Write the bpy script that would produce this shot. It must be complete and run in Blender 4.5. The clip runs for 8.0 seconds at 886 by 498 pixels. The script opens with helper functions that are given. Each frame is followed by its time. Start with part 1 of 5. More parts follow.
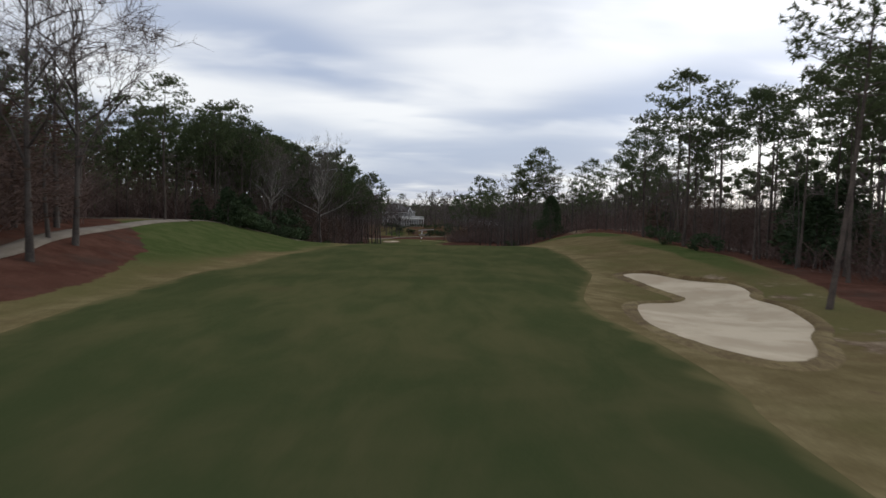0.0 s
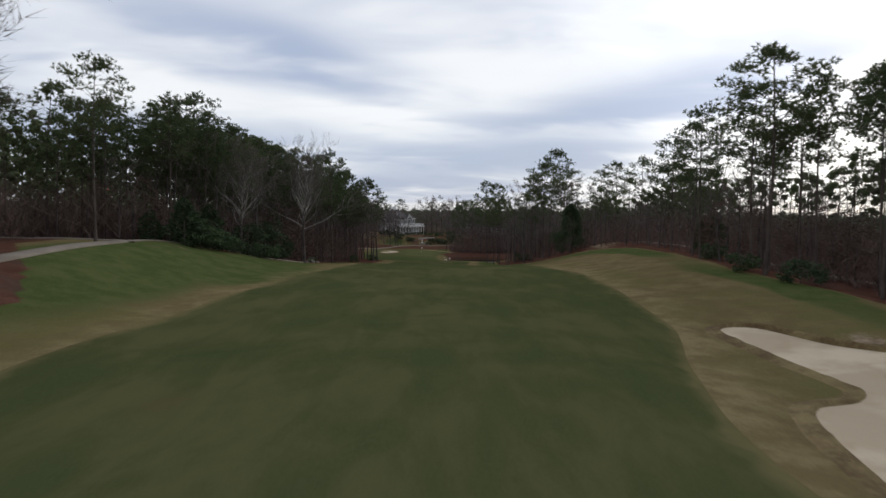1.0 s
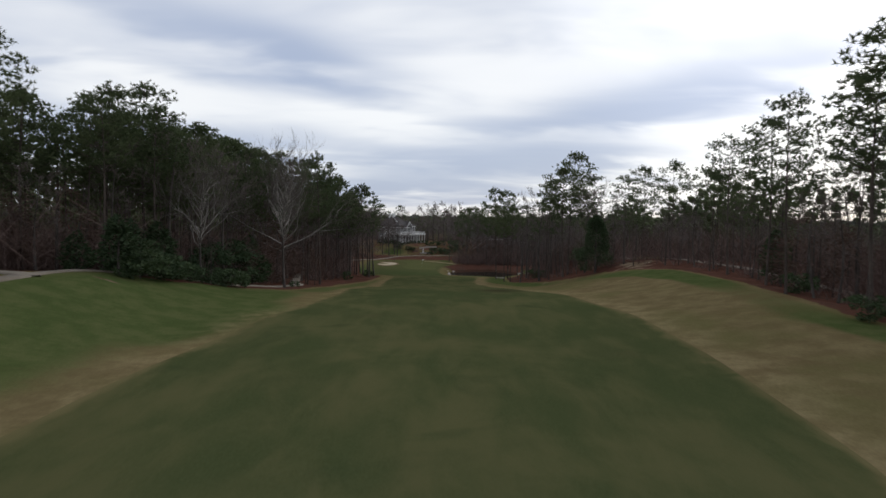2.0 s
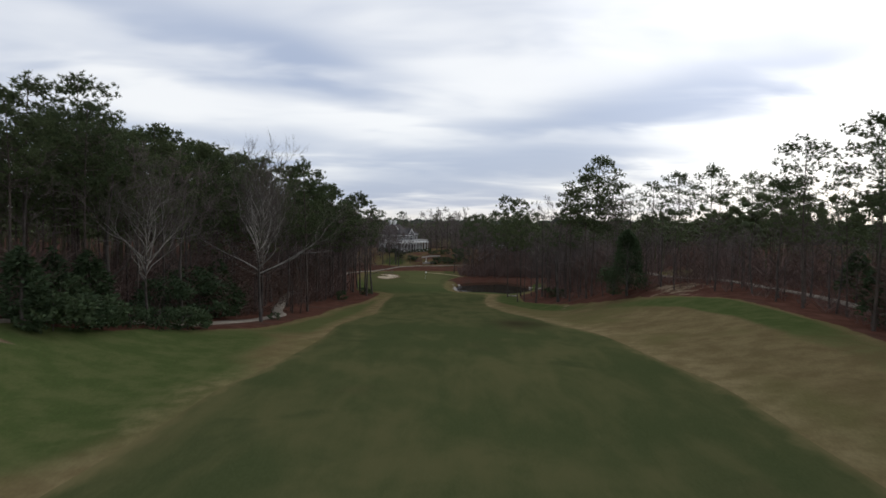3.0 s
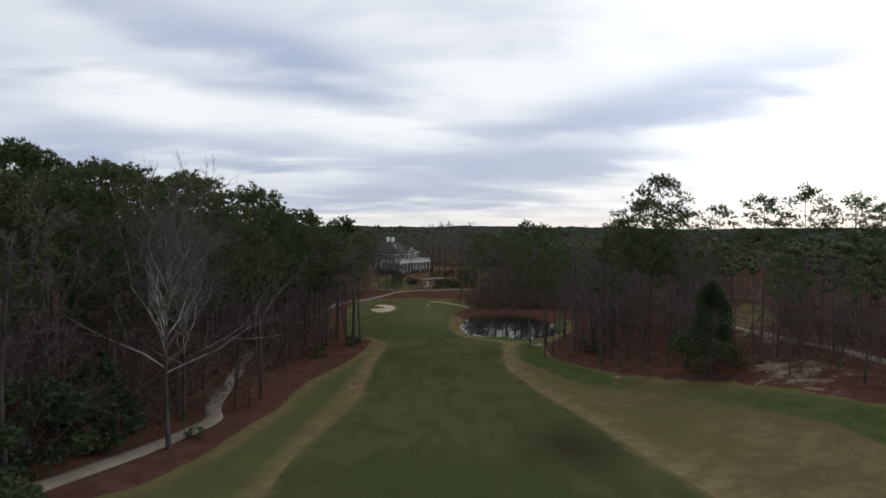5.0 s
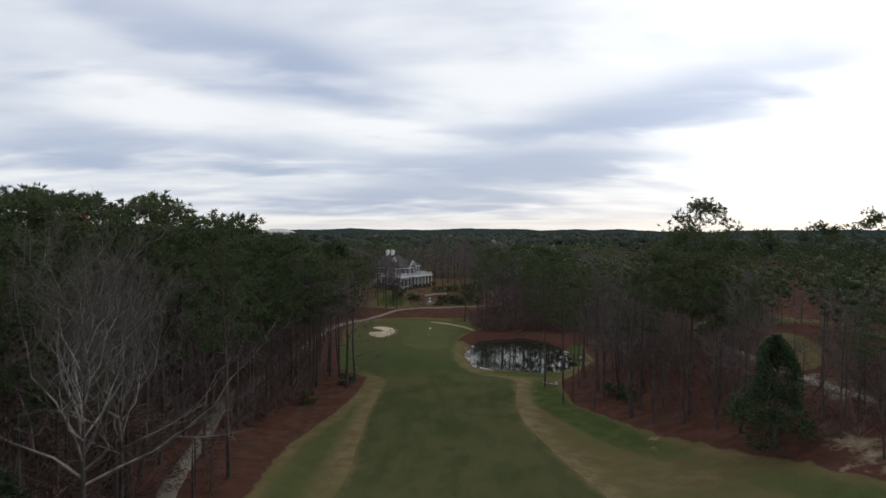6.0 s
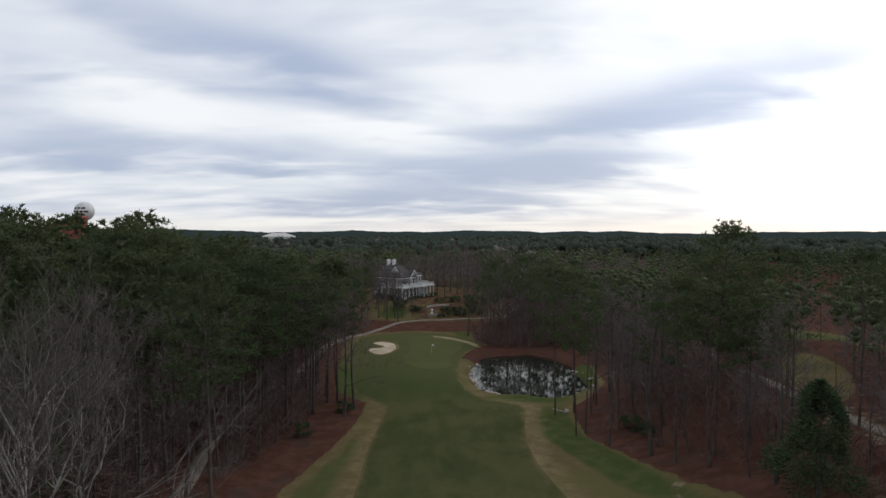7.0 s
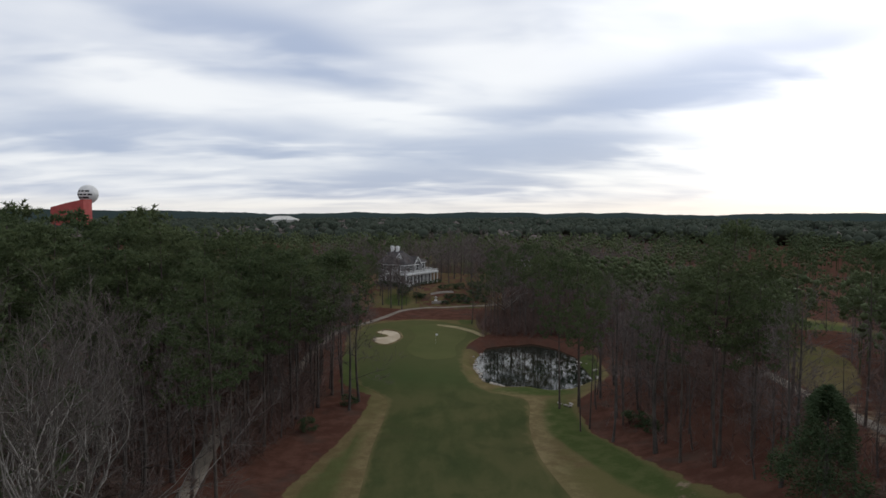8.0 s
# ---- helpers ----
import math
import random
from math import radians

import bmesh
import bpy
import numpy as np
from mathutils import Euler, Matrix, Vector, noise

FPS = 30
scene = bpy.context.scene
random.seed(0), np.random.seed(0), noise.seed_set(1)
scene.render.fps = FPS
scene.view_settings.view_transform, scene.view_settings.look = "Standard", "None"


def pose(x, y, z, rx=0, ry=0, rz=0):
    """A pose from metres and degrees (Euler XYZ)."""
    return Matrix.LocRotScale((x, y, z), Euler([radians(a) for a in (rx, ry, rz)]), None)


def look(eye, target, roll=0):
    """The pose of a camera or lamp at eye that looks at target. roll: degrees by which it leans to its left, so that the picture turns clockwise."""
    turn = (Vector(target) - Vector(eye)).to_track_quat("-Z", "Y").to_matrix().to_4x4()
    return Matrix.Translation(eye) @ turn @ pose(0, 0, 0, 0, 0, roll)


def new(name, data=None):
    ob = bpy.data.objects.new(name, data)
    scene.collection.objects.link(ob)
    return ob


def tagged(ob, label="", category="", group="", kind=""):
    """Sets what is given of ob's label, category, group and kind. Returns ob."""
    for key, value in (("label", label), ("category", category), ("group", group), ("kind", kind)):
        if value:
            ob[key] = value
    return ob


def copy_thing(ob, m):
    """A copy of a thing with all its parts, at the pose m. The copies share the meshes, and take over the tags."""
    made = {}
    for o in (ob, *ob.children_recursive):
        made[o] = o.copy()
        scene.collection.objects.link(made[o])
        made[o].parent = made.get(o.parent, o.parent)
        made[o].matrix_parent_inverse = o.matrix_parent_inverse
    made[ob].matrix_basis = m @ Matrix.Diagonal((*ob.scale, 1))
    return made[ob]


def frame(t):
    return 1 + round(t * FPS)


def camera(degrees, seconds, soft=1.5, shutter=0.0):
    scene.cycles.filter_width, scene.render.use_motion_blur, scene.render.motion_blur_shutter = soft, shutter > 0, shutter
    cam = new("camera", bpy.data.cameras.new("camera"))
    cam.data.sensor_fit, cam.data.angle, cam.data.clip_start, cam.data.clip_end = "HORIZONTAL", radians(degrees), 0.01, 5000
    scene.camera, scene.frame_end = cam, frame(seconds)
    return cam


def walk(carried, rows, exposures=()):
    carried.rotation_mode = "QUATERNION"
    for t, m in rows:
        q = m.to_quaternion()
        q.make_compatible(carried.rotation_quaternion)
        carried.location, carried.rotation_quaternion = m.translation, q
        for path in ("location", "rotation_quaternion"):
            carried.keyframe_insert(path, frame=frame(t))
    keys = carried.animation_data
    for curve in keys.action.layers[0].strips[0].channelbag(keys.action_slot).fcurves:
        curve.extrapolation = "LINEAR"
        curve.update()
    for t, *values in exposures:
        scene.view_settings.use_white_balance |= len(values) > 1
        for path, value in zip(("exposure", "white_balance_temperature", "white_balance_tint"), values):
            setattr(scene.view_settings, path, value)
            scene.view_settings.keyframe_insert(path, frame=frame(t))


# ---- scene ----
from mathutils.geometry import delaunay_2d_cdt

cam = camera(69.3, 8.0, soft=1.5, shutter=0.3)
PATH = [
    (0.0, (0.896, 1.592, 4.56), (0.905, 3.589, 4.449), 1.2),
    (0.5, (0.419, 11.806, 5.321), (0.431, 13.803, 5.216), 1.0),
    (1.0, (-0.05, 21.323, 6.182), (-0.04, 23.32, 6.082), 1.0),
    (1.5, (-0.458, 30.958, 7.037), (-0.448, 32.956, 6.943), 1.0),
    (3.0, (-1.542, 56.264, 10.258), (-1.541, 58.262, 10.175), 0.7),
    (3.5, (-1.758, 64.087, 11.374), (-1.761, 66.085, 11.293), 0.6),
    (4.0, (-1.966, 71.481, 12.62), (-1.97, 73.479, 12.541), 0.5),
    (4.5, (-2.168, 78.712, 14.03), (-2.172, 80.711, 13.954), 0.4),
    (5.0, (-2.357, 85.708, 15.477), (-2.361, 87.707, 15.405), 0.4),
    (6.5, (-3.067, 102.691, 20.674), (-3.079, 104.69, 20.612), 0.2),
    (7.0, (-3.267, 104.5, 21.706), (-3.28, 106.499, 21.646), 0.2),
    (7.5, (-3.285, 105.1, 22.652), (-3.303, 107.098, 22.587), 0.2),
    (8.0, (-3.392, 105.135, 23.606), (-3.416, 107.131, 23.488), 0.2),
]
walk(cam, [(t, look(eye, target, roll)) for t, eye, target, roll in PATH])
scene.view_settings.exposure = 0.0

# ---- light: overcast afternoon, the sun behind cloud ahead and to the right ----
SUN_AZ, SUN_EL = 42.0, 24.0          # degrees clockwise from +y, and up
sun = new("sun", bpy.data.lights.new("sun", "SUN"))
sun.data.energy, sun.data.angle, sun.data.color = 0.7, radians(25), (1.0, 0.95, 0.88)
sun_way = Vector((math.sin(radians(SUN_AZ)) * math.cos(radians(SUN_EL)), math.cos(radians(SUN_AZ)) * math.cos(radians(SUN_EL)), math.sin(radians(SUN_EL))))
sun.matrix_world = look(sun_way * 300, (0, 0, 0))


class Nodes:
    """Short hand for node trees."""

    def __init__(self, tree):
        self.tree = tree
        tree.nodes.clear()

    def add(self, kind):
        return self.tree.nodes.new(kind)

    def link(self, a, b):
        self.tree.links.new(a, b)

    def put(self, socket, value):
        if isinstance(value, bpy.types.NodeSocket):
            self.link(value, socket)
        elif value is not None:
            socket.default_value = value

    def math(self, op, a, b=None, c=None, clamp=False):
        node = self.add("ShaderNodeMath")
        node.operation, node.use_clamp = op, clamp
        for socket, value in zip(node.inputs, (a, b, c)):
            self.put(socket, value)
        return node.outputs[0]

    def noise(self, vector, scale, detail=4.0, rough=0.55, distort=0.0):
        node = self.add("ShaderNodeTexNoise")
        self.put(node.inputs["Vector"], vector)
        for key, value in (("Scale", scale), ("Detail", detail), ("Roughness", rough), ("Distortion", distort)):
            node.inputs[key].default_value = value
        return node.outputs["Fac"]

    def ramp(self, fac, lo, hi, a=0.0, b=1.0):
        node = self.add("ShaderNodeMapRange")
        node.interpolation_type = "SMOOTHSTEP"
        for socket, value in zip(node.inputs, (fac, lo, hi, a, b)):
            self.put(socket, value)
        return node.outputs[0]

    def mix(self, fac, a, b, blend="MIX"):
        node = self.add("ShaderNodeMix")
        node.data_type, node.blend_type = "RGBA", blend
        self.put(node.inputs[0], fac)
        self.put(node.inputs[6], (*a, 1) if isinstance(a, tuple) and len(a) == 3 else a)
        self.put(node.inputs[7], (*b, 1) if isinstance(b, tuple) and len(b) == 3 else b)
        return node.outputs[2]

    def combine(self, x, y, z):
        node = self.add("ShaderNodeCombineXYZ")
        for socket, value in zip(node.inputs, (x, y, z)):
            self.put(socket, value)
        return node.outputs[0]


world = bpy.data.worlds.new("sky")
scene.world = world
world.use_nodes = True
wn = Nodes(world.node_tree)
split = wn.add("ShaderNodeSeparateXYZ")
wn.link(wn.add("ShaderNodeTexCoord").outputs["Generated"], split.inputs[0])
dx, dy, dz = split.outputs
az = wn.math("ARCTAN2", dx, dy)                                   # radians right of +y
el = wn.math("ARCSINE", dz)
lift = wn.math("ADD", wn.math("MAXIMUM", dz, 0.0), 0.15)
px, py = wn.math("DIVIDE", dx, lift), wn.math("DIVIDE", dy, lift)
deck = wn.combine(wn.math("MULTIPLY", px, 0.75), py, 0.0)          # the cloud deck, seen from below
wide = wn.noise(deck, 0.75, 4.0, 0.50, 0.4)
fine = wn.noise(wn.combine(wn.math("MULTIPLY", px, 0.55), py, 3.7), 2.4, 3.5, 0.48, 0.4)
cover = wn.math("ADD", wn.math("MULTIPLY", wide, 0.52), wn.math("MULTIPLY", fine, 0.48))


def bank(at_az, at_el, long, tall, slope, amount):
    """A long soft bank of thick (+) or thin (-) cloud, in degrees."""
    u = wn.math("SUBTRACT", az, radians(at_az))
    v = wn.math("SUBTRACT", wn.math("SUBTRACT", el, radians(at_el)), wn.math("MULTIPLY", u, slope))
    v = wn.math("ADD", v, wn.math("MULTIPLY", wn.math("SUBTRACT", fine, 0.5), 0.10))
    r = wn.math("ADD", wn.math("POWER", wn.math("DIVIDE", u, radians(long)), 2.0), wn.math("POWER", wn.math("DIVIDE", v, radians(tall)), 2.0))
    return wn.math("MULTIPLY", wn.math("EXPONENT", wn.math("MULTIPLY", r, -1.0)), amount)


for row in ((-15, 14.4, 15, 2.0, -0.22, 0.20), (20, 10.8, 17, 2.0, 0.16, 0.24), (11, 5.5, 12, 1.2, 0.0, 0.20), (-24, 6.0, 18, 1.7, 0.0, 0.13),
            (-31, 12.0, 9, 2.5, 0.0, 0.12), (3, 14.0, 9, 3.0, 0.0, -0.16), (35, 5.5, 12, 5.0, 0.1, -0.40), (-1, 3.0, 14, 1.8, 0.0, 0.20), (-25, 9.3, 7, 1.2, -0.1, -0.18),
            (-5, 8.0, 8, 0.9, -0.15, -0.14), (3, 10.2, 7, 1.2, 0.1, -0.10), (-15, 4.2, 9, 0.7, 0.0, -0.10), (33, 8.8, 5, 0.7, 0.1, 0.25)):
    cover = wn.math("ADD", cover, bank(*row))
thick = wn.ramp(cover, 0.32, 0.76)
air = wn.add("ShaderNodeTexSky")
air.sky_type, air.sun_disc, air.sun_elevation, air.sun_rotation = "NISHITA", False, radians(SUN_EL), radians(SUN_AZ)
clear = wn.mix(1.0, air.outputs[0], (0.12, 0.12, 0.12), "MULTIPLY")
clouds = wn.mix(thick, (0.96, 0.975, 1.0), (0.43, 0.50, 0.66))
toward = wn.math("ADD", wn.math("ADD", wn.math("MULTIPLY", dx, sun_way.x), wn.math("MULTIPLY", dy, sun_way.y)), wn.math("MULTIPLY", dz, sun_way.z))
glow = wn.ramp(toward, 0.80, 1.0, 1.0, 1.30)
clouds = wn.mix(1.0, clouds, wn.combine(glow, glow, glow), "MULTIPLY")
clouds = wn.mix(wn.ramp(el, radians(0.2), radians(1.6), 0.55, 0.0), clouds, (0.95, 0.91, 0.84))    # pale light under the clouds
sky = wn.mix(0.90, clear, clouds)
back = wn.add("ShaderNodeBackground")
wn.link(sky, back.inputs[0])
back.inputs[1].default_value = 1.0
wn.link(back.outputs[0], wn.add("ShaderNodeOutputWorld").inputs[0])


# ---- materials ----
def material(name, build):
    mat = bpy.data.materials.new(name)
    mat.use_nodes = True
    n = Nodes(mat.node_tree)
    shader = n.add("ShaderNodeBsdfPrincipled")
    n.link(shader.outputs[0], n.add("ShaderNodeOutputMaterial").inputs[0])
    where = n.add("ShaderNodeNewGeometry").outputs["Position"]
    build(n, shader, where)
    return mat


def rough_of(n, shader, value, bump_from=None, strength=0.4, distance=0.05, gloss=0.3):
    n.put(shader.inputs["Roughness"], value)
    shader.inputs["Specular IOR Level"].default_value = gloss
    if bump_from is not None:
        node = n.add("ShaderNodeBump")
        node.inputs["Strength"].default_value, node.inputs["Distance"].default_value = strength, distance
        n.link(bump_from, node.inputs["Height"])
        n.link(node.outputs[0], shader.inputs["Normal"])


def two_tone(a, b, big, small, rough=0.85, bumpy=0.4, distance=0.03, gloss=0.25, lo=0.35, hi=0.65):
    """A surface that wanders between two colours at two scales."""
    def build(n, shader, where):
        coarse, grain = n.noise(where, big, 4), n.noise(where, small, 5, 0.65)
        f = n.ramp(n.math("ADD", n.math("MULTIPLY", coarse, 0.6), n.math("MULTIPLY", grain, 0.4)), lo, hi)
        n.link(n.mix(f, a, b), shader.inputs["Base Color"])
        rough_of(n, shader, rough, grain, bumpy, distance, gloss)
    return build


def by_object(a, b, spread=0.35, rough=0.8, gloss=0.2, big=0.6, thin=0.0):
    """A colour that differs from one thing to the next, and within it."""
    def build(n, shader, where):
        rnd = n.add("ShaderNodeObjectInfo").outputs["Random"]
        isl = n.add("ShaderNodeNewGeometry").outputs["Random Per Island"]
        f = n.math("ADD", n.math("MULTIPLY", rnd, 0.45), n.math("MULTIPLY", n.noise(where, big, 3), 0.55))
        f = n.math("ADD", f, n.math("MULTIPLY", n.math("SUBTRACT", isl, 0.5), spread), clamp=True)
        colour = n.mix(f, a, b)
        n.link(colour, shader.inputs["Base Color"])
        rough_of(n, shader, rough, None, gloss=gloss)
        if thin:                                               # blades and twigs let some light through
            through_light = n.add("ShaderNodeBsdfTranslucent")
            n.link(n.mix(1.0, colour, (1.3, 1.3, 1.2), "MULTIPLY"), through_light.inputs[0])
            both = n.add("ShaderNodeMixShader")
            both.inputs[0].default_value = thin
            n.link(shader.outputs[0], both.inputs[1])
            n.link(through_light.outputs[0], both.inputs[2])
            n.link(both.outputs[0], [k for k in n.tree.nodes if k.bl_idname == "ShaderNodeOutputMaterial"][0].inputs[0])
    return build


def fairway_look(n, shader, where):
    split = n.add("ShaderNodeSeparateXYZ")
    n.link(where, split.inputs[0])
    sx, sy, _ = split.outputs
    drawn = n.combine(n.math("MULTIPLY", sx, 1.6), n.math("MULTIPLY", sy, 0.5), 0.0)
    big, mid, grain = n.noise(where, 0.045, 4, 0.6, 0.6), n.noise(drawn, 0.22, 5, 0.62, 0.4), n.noise(where, 9.0, 5, 0.7)
    f = n.math("ADD", n.math("MULTIPLY", big, 0.55), n.math("MULTIPLY", mid, 0.45))
    base = n.mix(n.ramp(f, 0.40, 0.62), (0.044, 0.056, 0.022), (0.080, 0.078, 0.034))
    base = n.mix(n.ramp(n.noise(where, 0.11, 4, 0.6, 1.0), 0.56, 0.74, 0.0, 0.6), base, (0.030, 0.044, 0.018))
    base = n.mix(n.ramp(n.noise(where, 0.07, 3, 0.5, 0.8), 0.60, 0.80, 0.0, 0.55), base, (0.066, 0.055, 0.028))
    base = n.mix(n.ramp(grain, 0.35, 0.7, 0.0, 0.35), base, (0.088, 0.092, 0.046))
    # lusher turf before the green
    u, v = n.math("DIVIDE", n.math("ADD", sx, 8.0), 15.0), n.math("DIVIDE", n.math("SUBTRACT", sy, 226.0), 13.0)
    lush = n.math("EXPONENT", n.math("MULTIPLY", n.math("ADD", n.math("MULTIPLY", u, u), n.math("MULTIPLY", v, v)), -1.0))
    base = n.mix(n.math("MULTIPLY", lush, n.ramp(mid, 0.25, 0.6, 0.3, 0.7)), base, (0.034, 0.060, 0.022))
    u, v = n.math("DIVIDE", n.math("SUBTRACT", sx, 8.5), 3.2), n.math("DIVIDE", n.math("SUBTRACT", sy, 138.0), 6.5)
    stain = n.math("EXPONENT", n.math("MULTIPLY", n.math("ADD", n.math("MULTIPLY", u, u), n.math("MULTIPLY", v, v)), -1.0))
    base = n.mix(n.math("MULTIPLY", stain, n.ramp(mid, 0.2, 0.6, 0.6, 1.0)), base, (0.036, 0.031, 0.017))     # bare, browned turf
    north = n.ramp(sy, 205.0, 250.0)
    base = n.mix(n.math("MULTIPLY", north, 0.7), base, (0.086, 0.088, 0.038))
    south = n.ramp(sy, 42.0, 8.0)                              # darker turf towards the near end
    base = n.mix(n.math("MULTIPLY", south, 0.75), base, n.mix(n.ramp(f, 0.40, 0.62), (0.037, 0.047, 0.020), (0.060, 0.058, 0.028)))
    rim = n.add("ShaderNodeVertexColor")                       # the mown edge, bleached and uneven
    rim.layer_name = "rim"
    worn = n.ramp(n.math("ADD", rim.outputs["Alpha"], n.math("MULTIPLY", n.math("SUBTRACT", mid, 0.5), 0.8)), 0.20, 0.95, 0.0, 0.75)
    base = n.mix(worn, base, n.mix(n.ramp(mid, 0.35, 0.66), (0.094, 0.082, 0.038), (0.135, 0.115, 0.055)))
    n.link(base, shader.inputs["Base Color"])
    rough_of(n, shader, 1.0, grain, 0.5, 0.03, 0.0)


def ground_look(n, shader, where):
    tint = n.add("ShaderNodeVertexColor")
    tint.layer_name = "cover"
    split = n.add("ShaderNodeSeparateColor")
    n.link(tint.outputs["Color"], split.inputs[0])
    straw, lush, dirt = split.outputs[:3]
    band = tint.outputs["Alpha"]
    big, mid, grain = n.noise(where, 0.06, 4, 0.6), n.noise(where, 0.45, 5, 0.65), n.noise(where, 7.0, 5, 0.7)
    ragged = n.math("MULTIPLY", n.math("SUBTRACT", mid, 0.5), 0.9)
    tan = n.mix(n.ramp(mid, 0.35, 0.66), (0.126, 0.098, 0.048), (0.176, 0.140, 0.071))
    tan = n.mix(n.ramp(big, 0.42, 0.62), tan, (0.120, 0.108, 0.046))
    tan = n.mix(n.ramp(n.noise(where, 0.16, 4, 0.65, 0.7), 0.55, 0.72, 0.0, 0.55), tan, (0.115, 0.078, 0.042))
    green = n.mix(n.ramp(mid, 0.38, 0.64), (0.057, 0.079, 0.026), (0.084, 0.098, 0.037))
    needles = n.mix(n.ramp(mid, 0.35, 0.68), (0.074, 0.034, 0.025), (0.112, 0.056, 0.041))
    needles = n.mix(n.ramp(n.noise(where, 0.20, 4, 0.6), 0.50, 0.70, 0.0, 0.6), needles, (0.064, 0.050, 0.041))
    needles = n.mix(n.ramp(n.noise(where, 0.08, 3, 0.5), 0.50, 0.64, 0.0, 0.65), needles, (0.092, 0.044, 0.032))
    bare = n.mix(n.ramp(mid, 0.4, 0.65), (0.085, 0.052, 0.032), (0.30, 0.235, 0.165))
    bare = n.mix(n.ramp(n.noise(where, 1.1, 4, 0.65), 0.45, 0.62), n.mix(0.35, bare, (0.075, 0.048, 0.03)), bare)
    base = n.mix(n.ramp(n.math("ADD", lush, n.math("MULTIPLY", ragged, 0.6)), 0.30, 0.70), tan, green)
    base = n.mix(n.math("MULTIPLY", n.ramp(n.math("ADD", band, n.math("MULTIPLY", ragged, 0.5)), 0.15, 0.8), 0.85), base, n.mix(n.ramp(mid, 0.35, 0.66), (0.158, 0.123, 0.062), (0.228, 0.183, 0.098)))
    base = n.mix(n.ramp(n.math("ADD", straw, ragged), 0.42, 0.58), base, needles)
    base = n.mix(n.ramp(n.math("ADD", dirt, ragged), 0.45, 0.60), base, bare)
    base = n.mix(n.ramp(grain, 0.3, 0.7, 0.0, 0.5), base, n.mix(0.5, base, (0.02, 0.016, 0.010)))
    n.link(base, shader.inputs["Base Color"])
    rough_of(n, shader, 0.95, n.math("ADD", n.math("MULTIPLY", grain, 0.5), mid), 0.7, 0.06, 0.0)


def sand_look(n, shader, where):
    grain, mid = n.noise(where, 6.0, 5, 0.65), n.noise(where, 0.5, 4, 0.6, 0.6)
    base = n.mix(n.ramp(n.noise(where, 0.22, 4), 0.38, 0.62), (0.385, 0.316, 0.226), (0.505, 0.428, 0.318))
    base = n.mix(n.ramp(mid, 0.52, 0.72, 0.0, 0.5), base, (0.34, 0.255, 0.17))       # washed-in soil
    base = n.mix(n.ramp(grain, 0.5, 0.75, 0.0, 0.35), base, (0.36, 0.29, 0.21))
    n.link(base, shader.inputs["Base Color"])
    rough_of(n, shader, 0.95, n.math("ADD", grain, mid), 0.7, 0.05, 0.1)


def water_look(n, shader, where):
    n.link(n.mix(n.ramp(n.noise(where, 0.2, 3), 0.4, 0.6), (0.010, 0.014, 0.010), (0.018, 0.018, 0.012)), shader.inputs["Base Color"])
    rough_of(n, shader, 0.035, n.noise(where, 1.6, 3), 0.06, 0.02, 0.5)
    shader.inputs["IOR"].default_value = 1.33


